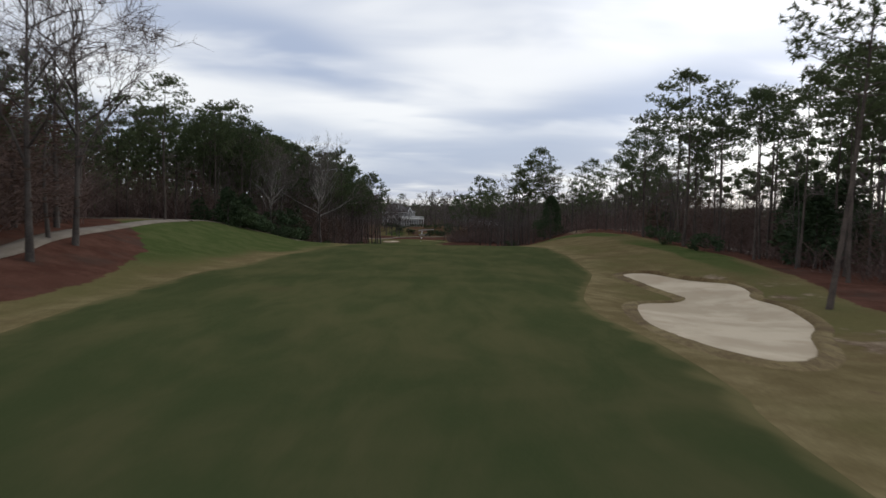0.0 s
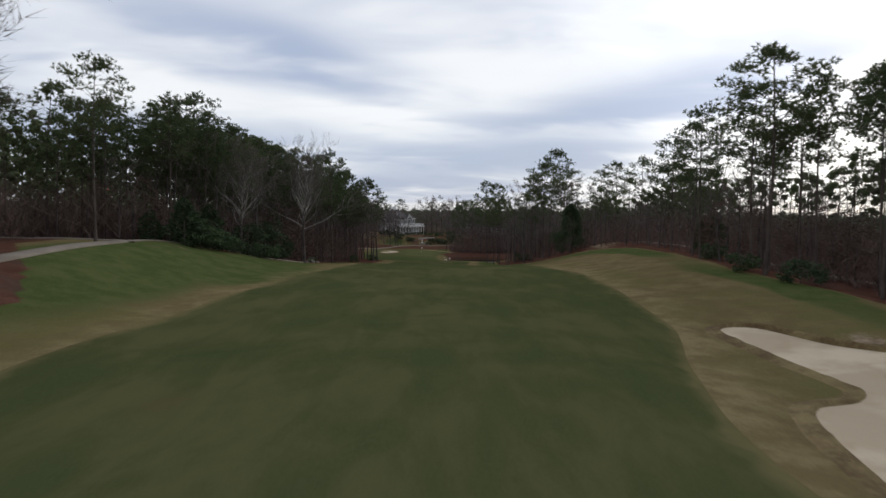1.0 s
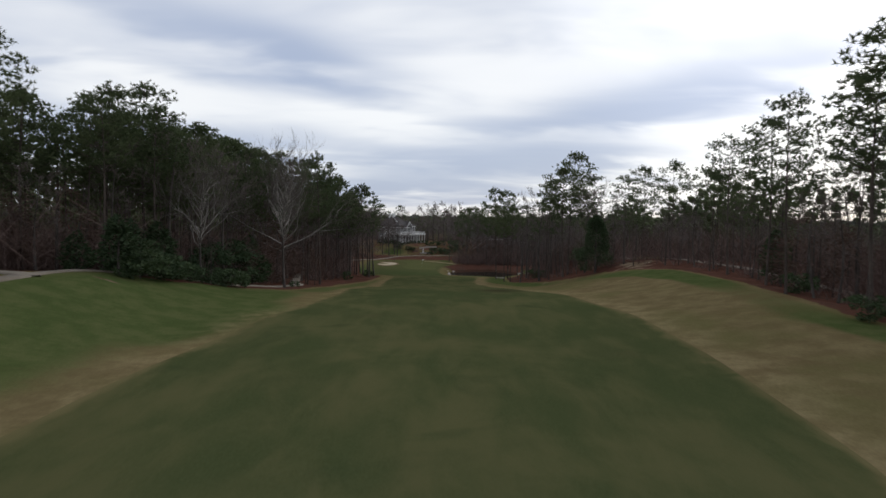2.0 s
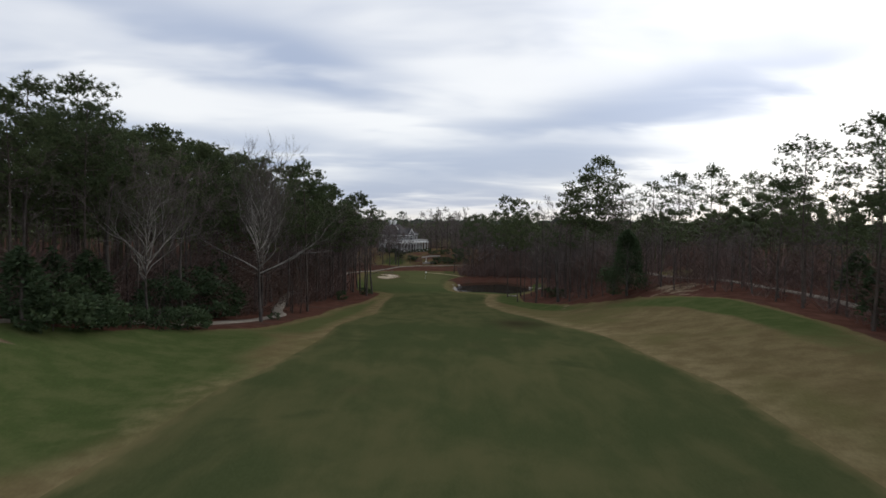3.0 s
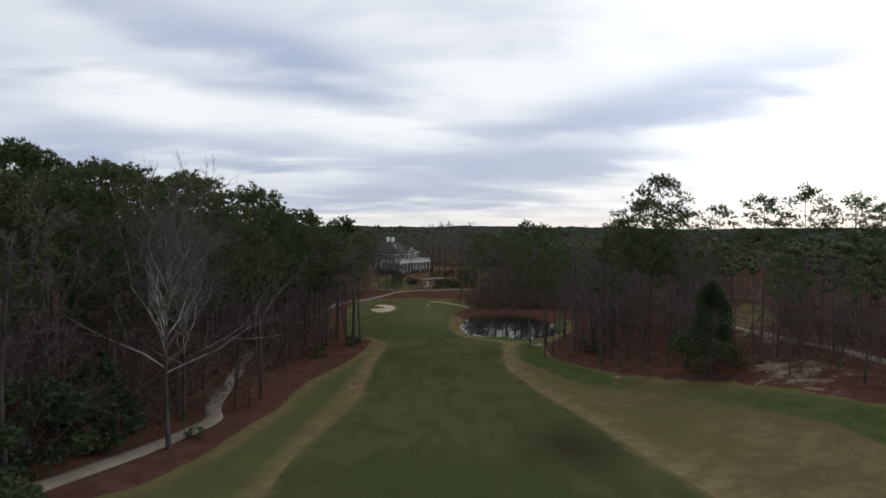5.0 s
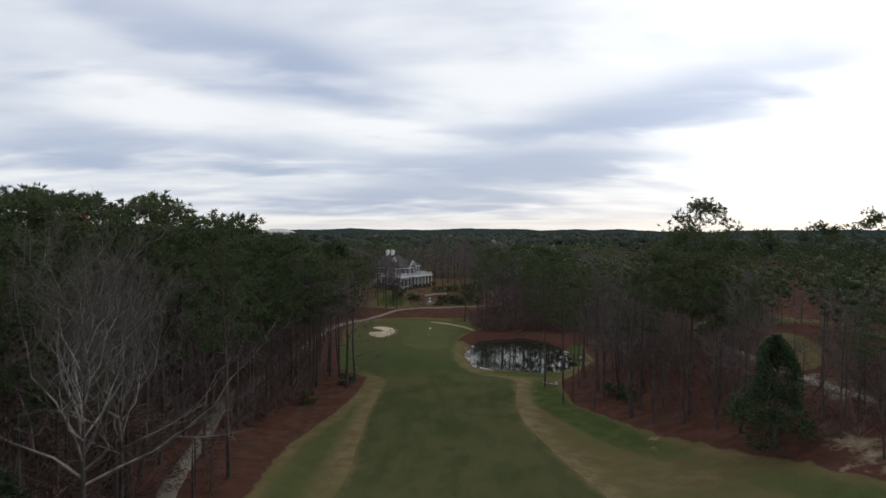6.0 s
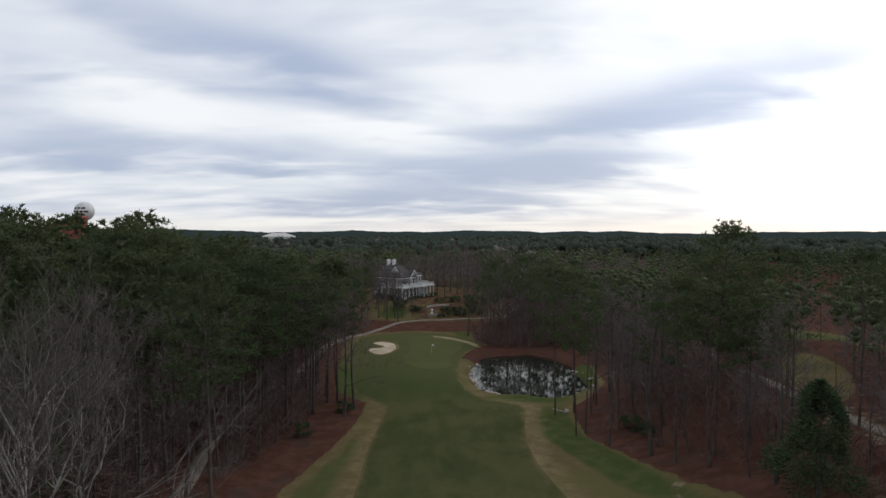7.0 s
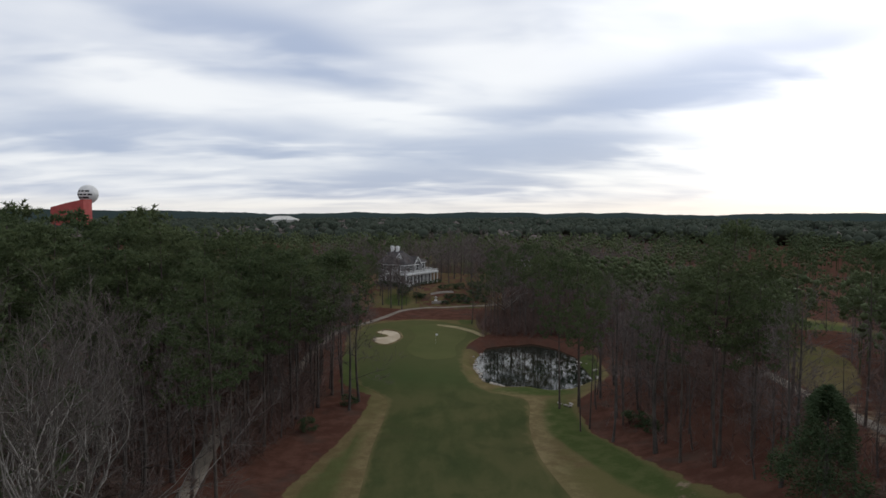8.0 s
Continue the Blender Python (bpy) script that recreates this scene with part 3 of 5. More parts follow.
def make_bunker(points, rise, lip, wide, label):
    line = smooth_line(points, 0.5, True)
    ob = patch("bunker", line, rise, M["sand"], 0.8, label, "bunker")
    bm, rows = bmesh.new(), []
    area = sum(a.x * b.y - b.x * a.y for a, b in zip(line, line[1:] + line[:1]))
    turn = 1 if area > 0 else -1
    for i, p in enumerate(line):
        d = (line[(i + 2) % len(line)] - line[i - 2]).normalized()
        out = Vector((d.y, -d.x)) * turn
        k = lip * (0.7 + 0.5 * math.sin(i * 0.13) * math.sin(i * 0.041 + 1) + 0.3 * noise.noise((p.x, p.y, 2.0)))
        k *= 0.45 + 0.75 * float(sstep(0.5 + 0.8 * (0.5 * out.x + 0.85 * out.y)))          # a low near edge, a steep far face
        wob = 0.15 * noise.noise((p.x * 1.7, p.y * 1.7, 0.0))
        row = []
        for off, up in ((-0.12, rise - 0.02), (-0.02 + wob, rise + 0.45 * k), (0.12 + wob, rise + k), (0.45 * wide, 0.75 * k), (wide, -0.05)):
            q = p + out * off
            row.append(bm.verts.new((q.x, q.y, ground_at(q.x, q.y) + up)))
        rows.append(row)
    for a, b in zip(rows, rows[1:] + rows[:1]):
        for k in range(4):
            bm.faces.new((a[k], a[k + 1], b[k + 1], b[k])).smooth = True
    bmesh.ops.recalc_face_normals(bm, faces=bm.faces)
    part("lip", bm, M["lip"], ob, "ragged turf lip")


make_bunker(BUNKER, 0.05, 0.26, 1.1, "long curving bunker of pale sand beside the fairway")
make_bunker(GREEN_BUNKER, 0.12, 0.22, 0.8, "small bunker of white sand beside the green")
fringe_line = smooth_line(((-6.5, 277.5), (-1, 275), (3.6, 268), (5.2, 262), (4.0, 261.6), (1.8, 267), (-2, 272.5), (-6.5, 275.8)), 0.8, True)
patch("fringe", fringe_line, 0.09, M["fringe"], 1.2, "strip of bleached dormant grass edging the green", "grass strip")

path_a = smooth_line(((-27.5, -20), (-27.5, 20), (-29.2, 44), (-31.2, 54), (-33.6, 69), (-35.0, 81), (-36.2, 93), (-36.0, 102), (-32.6, 113), (-28.2, 123.5), (-25.3, 138), (-24.2, 145.5), (-26.3, 152),
                      (-30, 170), (-33.5, 191), (-31.5, 213), (-32.5, 238), (-31, 264), (-24, 285), (-19.3, 298), (-13.5, 304.5), (2.5, 307.5), (16, 312)), 1.2)
ribbon("cart_path", path_a, 1.6, 0.10, M["concrete"], "pale concrete cart path winding along the woods", "cart path")
path_b = smooth_line(((-35.6, 94), (-40, 97), (-48, 98), (-60, 101), (-75, 100)), 1.2)
ribbon("cart_path", path_b, 1.9, 0.125, M["concrete"], "pale concrete path branching off into the woods", "cart path")
path_c = smooth_line(((66, 20), (60, 50), (55, 75), (50, 100), (46, 130), (43.4, 152), (42.4, 170), (42.8, 182), (43.6, 196), (44.6, 212), (48, 230), (58, 244)), 1.5)
ribbon("cart_path", path_c, 1.9, 0.10, M["concrete"], "pale concrete cart path behind the pines", "cart path")

pond_line = smooth_line([(13.2 + 15.0 * math.cos(a), 237.5 + 26 * math.sin(a)) for a in np.linspace(0, 2 * math.pi, 24, endpoint=False)], 1.5, True)
bm = bmesh.new()
bm.faces.new([bm.verts.new((p.x, p.y, -8.5)) for p in pond_line])
tagged(part("pond", bm, M["water"]), "still dark pond mirroring trees and sky", "pond", kind="structure")


# ---- trees ----
def rnd(a, b):
    return random.uniform(a, b)


def any_way(flat=1.0):
    v = Vector((random.gauss(0, 1), random.gauss(0, 1), random.gauss(0, 1) * flat))
    return v.normalized() if v.length > 1e-6 else Vector((0, 0, 1))


def knob():
    bm = bmesh.new()
    bmesh.ops.create_icosphere(bm, subdivisions=1, radius=1.0)
    out = [v.co.copy() for v in bm.verts], [tuple(v.index for v in f.verts) for f in bm.faces]
    bm.free()
    return out


KNOB, KNOB_FACES = knob()


def pad(geo, at, size, count, long, wide, each=14):
    """A clump at a limb's end: tufts of needles that radiate from the shoots, flattened below, rounded above."""
    for _ in range(count):
        p = any_way()
        p.z = p.z * (0.72 if p.z > 0 else 0.40)
        here = at + p * size * rnd(0.15, 1.0) ** 0.6
        tuft = (p * 0.5 + Vector((0, 0, 0.45))).normalized()
        for _ in range(each):
            d = (any_way() + tuft * 0.45).normalized()
            geo.blade(here - d * 0.04, here + d * long * rnd(0.7, 1.15), wide * rnd(0.7, 1.2), d.cross(any_way()).normalized())


def pine_meshes(tall, crown_from, reach, limbs, tufts, long, wide, dome=0.5, shoots=2, sides=7, each=14):
    """Trunk and crown of a loblolly pine: bare bole, limbs that rise, needles in lumpy pads that make a rounded head."""
    wood, needles = Geo(), Geo()
    lean, bow = Vector((rnd(-0.03, 0.03), rnd(-0.03, 0.03), 0)), Vector((rnd(-0.4, 0.4), rnd(-0.4, 0.4), 0))
    count = 9
    axis_at = lambda u: Vector((0, 0, tall * u)) + lean * tall * u + bow * math.sin(u * math.pi)
    girth = tall * 0.0076
    wood.tube([axis_at(i / count * 0.97) - Vector((0, 0, 0.4 if i == 0 else 0)) for i in range(count + 1)],
              [girth * (1.25 if i == 0 else 1.0) * (1 - 0.85 * i / count) for i in range(count + 1)], sides)
    for k in range(8):                                         # dead stubs below the crown
        u, w = rnd(crown_from * 0.5, crown_from), rnd(0, 6.28)
        a = axis_at(u)
        d = Vector((math.cos(w), math.sin(w), rnd(-0.1, 0.35)))
        wood.tube([a, a + d * rnd(0.6, 2.2)], [0.03, 0.010], 3, False)
    for k in range(limbs):
        s = (k + rnd(0, 0.8)) / limbs
        u = crown_from + (0.945 - crown_from) * s               # the height of its tip, on a rounded head
        w = k * 2.4 + rnd(-0.5, 0.5)
        out = reach * max(0.10, 1 - ((s - 0.44) / 0.62) ** 2) ** (0.85 * dome) * rnd(0.82, 1.05)
        flat = Vector((math.cos(w), math.sin(w), 0))
        a = axis_at(max(crown_from * 0.94, u - rnd(0.30, 0.55) * out / tall))
        c = axis_at(u) + flat * out
        b = a.lerp(c, 0.55) - Vector((0, 0, 0.05 * out))
        r = girth * 0.26 * (1.1 - 0.7 * s)
        wood.tube([a, b, c], [r, r * 0.6, r * 0.2], 4, False)
        side = Vector((-flat.y, flat.x, 0))
        size = rnd(0.75, 1.10) * (0.50 + 0.17 * reach)
        pad(needles, c - flat * 0.35 * size, size, tufts, long, wide, each)
        for j in range(shoots):                                # side shoots
            f = rnd(0.45, 0.95)
            at = a.lerp(b, f / 0.55) if f < 0.55 else b.lerp(c, (f - 0.55) / 0.45)
            tip = at + side * (1 if j % 2 else -1) * rnd(0.12, 0.36) * out + Vector((0, 0, rnd(0.0, 0.4)))
            wood.tube([at, tip], [r * 0.35, r * 0.12], 3, False)
            pad(needles, tip, size * rnd(0.55, 0.85), max(2, int(tufts * 0.42)), long * 0.95, wide, each)
    for k in range(5):
        pad(needles, axis_at(0.90 + 0.012 * k) + any_way(0.3) * 0.20 * reach, rnd(0.8, 1.1), tufts, long, wide, each)
    return wood.mesh("trunk"), needles.mesh("crown")


def bare_meshes(tall, spread, boughs, twig, fork=0.30, girth=0.012, twig_wide=0.020, thick=0.30, apart=False, steep=0.55, bend=0.24, leader=0.92, lift=0.04):
    """Trunk with boughs, and the crown of branchlets and fine twigs, of a leafless hardwood.
    apart: each bough becomes a mesh of its own."""
    wood, fine = Geo(), Geo()
    trunk, limbs = wood, []

    def grow(a, d, long, r, depth):
        pts, p, way = [a], a.copy(), d.copy()
        steps = (4, 4, 3, 2)[depth]
        for _ in range(steps):
            way = (way + any_way() * bend + Vector((0, 0, lift))).normalized()
            p = p + way * long / steps
            pts.append(p.copy())
        radii = [max(0.010 if apart else 0.006, r * (1 - 0.80 * i / steps)) for i in range(steps + 1)]
        (limbs[-1] if apart and depth < 3 else trunk if depth < 2 else fine).tube(pts, radii, 5 if depth == 0 else 4 if depth == 1 else 3, False)
        if depth >= 3:
            for _ in range(twig):
                f = rnd(0.2, 1.0) * steps
                i = min(int(f), steps - 1)
                at = pts[i].lerp(pts[i + 1], f - i)
                t = (way + any_way() * 0.9 + Vector((0, 0, 0.25))).normalized()
                fine.blade(at, at + t * rnd(0.4, 1.0) * long * 0.8, twig_wide, t.cross(any_way()).normalized())
            return
        for k in range((0, 4, 4, 0)[depth]):
            f = rnd(0.30, 1.0) * steps
            i = min(int(f), steps - 1)
            at = pts[i].lerp(pts[i + 1], f - i)
            out = (way + any_way() * 0.85 + Vector((0, 0, 0.15))).normalized()
            grow(at, out, long * rnd(0.42, 0.70), radii[i] * 0.60, depth + 1)

    r = tall * girth
    bow = Vector((rnd(-0.5, 0.5), rnd(-0.5, 0.5), 0))
    stem = [Vector((0, 0, tall * leader * i / 8 - (0.4 if i == 0 else 0))) + bow * math.sin(i * 0.5) for i in range(9)]
    wood.tube(stem, [r * (1.25 if i == 0 else 1.0) * (1 - 0.9 * i / 8) + 0.01 for i in range(9)], 7)
    for k in range(boughs):
        s = (k + rnd(0, 0.7)) / boughs
        f = (fork + (0.97 - fork) * s) * 8
        i = min(int(f), 7)
        at = stem[i].lerp(stem[i + 1], f - i)
        w = k * 2.4 + rnd(-0.6, 0.6)
        rise = steep + 0.9 * s
        way = Vector((math.cos(w), math.sin(w), rise)).normalized()
        limbs.append(Geo())
        grow(at, way, spread * (1.05 - 0.55 * s) * rnd(0.75, 1.15), r * thick * (1 - 0.6 * s), 1)
    return (wood.mesh("trunk"), fine.mesh("crown"), *(b.mesh("bough") for b in limbs if apart))


def leafy_meshes(tall, wide, count, leaf, cone=True, skirt=0.06, ratio=0.34):
    """A dense evergreen, cone or dome shaped, of many small leaf sprays with gaps."""
    wood, leaves = Geo(), Geo()
    wood.tube([Vector((0, 0, -0.3)), Vector((0.05, 0, tall * 0.45)), Vector((0, 0.05, tall * 0.92))], [tall * 0.018, tall * 0.012, 0.015], 6)
    lobes = [(rnd(0, 6.28), rnd(0.08, 0.95), rnd(0.60, 1.30)) for _ in range(34)]
    for _ in range(count):
        w0, s0, k0 = random.choice(lobes)
        s = min(0.99, max(skirt, random.gauss(s0, 0.06)))
        w = random.gauss(w0, 0.30)
        r = wide * ((1 - s) ** 0.62 * (0.80 + 0.32 * min(1, s * 5)) if cone else math.sqrt(max(0.02, 1 - (1.75 * s - 0.8) ** 2)))
        at = Vector((math.cos(w), math.sin(w), 0)) * r * k0 * math.sqrt(rnd(0.35, 1.0)) + Vector((0, 0, s * tall))
        d = (Vector((math.cos(w), math.sin(w), rnd(-0.5, 0.7))) + any_way() * 0.7).normalized()
        side = d.cross(any_way()).normalized()
        leaves.blade(at, at + d * leaf * rnd(0.7, 1.3), leaf * ratio, side)
    for k in range(10):
        s, w = rnd(0.15, 0.8), rnd(0, 6.28)
        a = Vector((0.05 * min(s / 0.45, (0.92 - s) / 0.47), 0.05 * max(0.0, (s - 0.45) / 0.47), s * tall))
        wood.tube([a, a + Vector((math.cos(w), math.sin(w), 0.4)) * wide * (1 - s) * 0.7], [0.03, 0.008], 3, False, 6)
    return wood.mesh("trunk"), leaves.mesh("crown")


HIDDEN_AT = Matrix.Translation((0, 0, 0))


def tree(name, meshes, bark, foliage, label, category, group, at=HIDDEN_AT, limb=None):
    """A tree: an Empty at its foot with trunk and crown under it."""
    ob = tagged(new(name), label, category, group)
    link_mesh("trunk", meshes[0], bark, ob)
    link_mesh("crown", meshes[1], foliage, ob)
    for me in meshes[2:]:
        link_mesh("bough", me, limb or bark, ob, "pale smooth bough")
    ob.matrix_basis = at
    return ob


def planted(x, y, size=1.0, turn=0.0, tilt=0.0, wide=1.0):
    return pose(x, y, ground_at(x, y), tilt, 0, turn) @ Matrix.Diagonal((size * wide, size * wide, size, 1))


random.seed(11)
FINE = (0.37, 0.054)
PINES = [pine_meshes(22, 0.58, 4.3, 20, 16, *FINE, 0.55, 4, each=11), pine_meshes(22, 0.50, 4.1, 23, 14, *FINE, 0.6, 4, each=11), pine_meshes(22, 0.66, 4.4, 16, 16, *FINE, 0.5, 4, each=11),
         pine_meshes(22, 0.52, 3.4, 18, 14, *FINE, 0.7, 4, each=11), pine_meshes(22, 0.68, 3.2, 13, 14, *FINE, 0.55, 4, each=11), pine_meshes(22, 0.46, 4.9, 32, 15, *FINE, 0.8, 4, each=11)]
PLAIN = (0.48, 0.090)
WOOD_PINES = [pine_meshes(22, 0.46, 4.4, 20, 11, *PLAIN, 0.75, 2, 5, 9), pine_meshes(22, 0.54, 4.3, 17, 11, *PLAIN, 0.7, 2, 5, 9), pine_meshes(22, 0.62, 3.6, 12, 11, *PLAIN, 0.65, 2, 5, 9)]
BARES = [bare_meshes(18, 6.0, 10, 6, twig_wide=0.026, bend=0.36), bare_meshes(18, 4.6, 10, 6, 0.36, twig_wide=0.026, bend=0.36), bare_meshes(18, 6.6, 10, 6, 0.22, twig_wide=0.026, bend=0.36), bare_meshes(18, 8.6, 11, 10, 0.30, 0.011, 0.022, 0.55, False, 1.3, 0.42),
         bare_meshes(18, 6.4, 9, 6, 0.22, twig_wide=0.062, bend=0.34), bare_meshes(18, 5.2, 9, 6, 0.26, twig_wide=0.062, bend=0.34)]
SYCAMORE = bare_meshes(20.5, 9.8, 24, 9, 0.38, 0.0105, 0.015, 0.54, True, 0.78, 0.48, 0.82, 0.22)
SLIM = [bare_meshes(12, 2.8, 5, 5, 0.35, 0.008, 0.016), bare_meshes(12, 3.4, 5, 5, 0.30, 0.008, 0.016)]
CONES = [leafy_meshes(10.5, 3.3, 13000, 0.26, True, 0.05, 0.24), leafy_meshes(10, 3.0, 1500, 0.60), leafy_meshes(10, 3.4, 1600, 0.60)]
OAKS = [leafy_meshes(10, 4.4, 1050, 0.62, False, 0.04, 0.10), leafy_meshes(10, 3.7, 950, 0.62, False, 0.04, 0.085)]
DOMES = [leafy_meshes(5, 3.0, 1700, 0.40, False, 0.05), leafy_meshes(2.0, 1.7, 800, 0.28, False, 0.05)]

KINDS = {
    "pine": ("pine_tree", PINES, "pine_bark", "needle", "tall pine with a bare trunk and dark clumped needles", "pine tree", "pines along the fairway"),
    "wood_pine": ("pine_tree", WOOD_PINES, "pine_bark", "needle", "tall dark green pine within the woods", "pine tree", "pines along the fairway"),
    "oak": ("young_oak", OAKS, "grey_bark", "brown_leaf", "low hardwood with clinging brown leaves under the pines", "young oak", "young oaks under the pines"),
    "bare": ("bare_tree", BARES, "grey_bark", "twig", "leafless grey-brown hardwood with fine twigs", "bare tree", "leafless trees along the fairway"),
    "slim": ("sapling", SLIM, "grey_bark", "twig", "slim leafless sapling at the wood's edge", "sapling", "saplings at the wood's edge"),
    "cone": ("evergreen_tree", CONES, "grey_bark", "leaf", "dense dark green cone-shaped evergreen", "evergreen tree", "evergreens at the wood's edge"),
    "dome": ("holly", DOMES[:1], "grey_bark", "leaf", "rounded dark green evergreen under the pines", "evergreen shrub", "evergreens at the wood's edge"),
    "bush": ("bush", DOMES[1:], "grey_bark", "leaf", "low rounded dark green bush", "bush", "bushes at the wood's edge"),
}
STOCK = {key: [] for key in KINDS}
TAKEN = []


def plant(kind, x, y, size=1.0, wide=1.0, tilt=None, which=None, label=""):
    """Set one tree; the first of each shape is built, the others are copies of it."""
    name, shapes, bark, foliage, words, category, group = KINDS[kind]
    which = random.randrange(min(3, len(shapes))) if which is None else which
    at = planted(x, y, size, rnd(0, 360), rnd(-2, 2) if tilt is None else tilt, wide)
    known = dict(STOCK[kind])
    if which in known:
        first = known[which]
        ob = copy_thing(first, at @ Matrix.Diagonal((1 / first.scale.x, 1 / first.scale.y, 1 / first.scale.z, 1)))
    else:
        ob = tree(name, shapes[which], M[bark], M[foliage], words, category, group, at)
        STOCK[kind].append((which, ob))
    if label:
        ob["label"] = label
    TAKEN.append((x, y))
    return ob


def top(x, y, z):
    """The scale that brings a 22 m pine's top to the height z."""
    return (z - ground_at(x, y)) / 21.4


# pines whose tops stand out against the sky
for x, y, z, wide, which in ((-37.4, 91, 23.0, 1.0, 0), (-33.8, 114.5, 20.8, 1.0, 0), (-40, 115, 23.4, 1.1, 1), (-38, 121, 24.6, 1.0, 0), (-36.5, 107.6, 20.8, 1.0, 0), (-39.5, 109.5, 20.6, 1.0, 1), (-44.7, 188, 23.8, 1.4, 3), (-41, 150, 21.0, 1.2, 1), (-38, 162, 22.6, 1.2, 3), (-47, 166, 23.2, 1.2, 1), (-50, 184, 23.6, 1.3, 1), (-36, 136, 19.2, 1.1, 3), (-43, 134, 22.8, 1.2, 1), (-35, 176, 22, 1.2, 3), (-39.5, 175, 22.6, 1.2, 1), (-42, 187, 22.6, 1.3, 0), (-33, 181, 21, 1.2, 1), (-31, 186, 21, 1.1, 1), (-22.8, 157, 19.8, 1.0, 1),
                             (26.0, 174, 22.9, 0.92, 5), (13.4, 202, 16.4, 0.85, 5), (16.5, 203, 15.8, 1.0, 0), (-46, 150, 23.6, 1.2, 1), (-52, 160, 24.2, 1.2, 5), (-57, 174, 24.2, 1.3, 1), (-50, 141, 23.2, 1.2, 1), (-62, 188, 24.4, 1.3, 0), (-56, 150, 23.8, 1.2, 0), (48.0, 176.4, 21.5, 0.95, 2), (41.9, 189, 19.2, 0.95, 1), (66, 179, 19.6, 0.95, 0), (33, 86, 24.0, 1.25, 0),
                             (34.5, 92, 21.5, 1.1, 0), (37, 84, 20.8, 1.0, 4), (41, 80, 20.6, 1.0, 2), (36, 73, 19.4, 1.0, 4), (43, 70, 20, 1.0, 4), (38, 60, 20, 1.0, 2), (46, 88, 21, 1.0, 4),
                             (32.6, 101.5, 20.7, 0.95, 1), (37.9, 126, 20.0, 1.0, 2), (35.2, 110.5, 20.0, 1.0, 0), (57.8, 180, 20.6, 1.0, 2), (62.5, 181, 19.6, 0.95, 0), (14.4, 191, 11.5, 0.8, 4), (15.9, 192.3, 12.0, 0.8, 4), (24.5, 171.5, 19.5, 1.0, 0), (9, 282, 13, 1.1, 3), (7, 268, 10.5, 1.0, 1), (13, 274, 12.6, 1.1, 1), (19, 268, 12.4, 1.0, 1), (25, 270, 13.2, 1.1, 1), (17, 284, 14.2, 1.1, 3), (24, 282, 13.8, 1.1, 3), (30, 274, 14, 1.0, 3), (21, 292, 14.5, 1.1, 0), (12, 294, 13.5, 1.1, 0), (-28.5, 300, 10.5, 1.0, 3),
                             (22.2, 175.2, 17, 0.9, 4), (30, 175, 18.5, 1.1, 1), (41.4, 173.6, 20.2, 0.95, 0), (-21.2, 209, 16.2, 1.2, 1), (-22.8, 208.6, 17.0, 1.2, 3), (-27.5, 172, 18, 0.9, 3), (-26.5, 183, 18, 1.0, 1)):
    if y > 183:                                                # far from the fairway's near end: the simpler shapes
        plant("wood_pine", x, y, top(x, y, z), wide, None, (0, 1, 2, 0, 2, 0)[which])
    else:
        plant("pine", x, y, top(x, y, z), wide, None, which)
leaning = plant("pine", 26.2, 42.8, 1.15, 1.0, None, 0, "tall pine leaning out beside the bunker")
leaning.matrix_basis = pose(26.2, 42.8, ground_at(26.2, 42.8), 0, 5.0, 0) @ Matrix.Diagonal((1.15, 1.15, 1.15, 1))
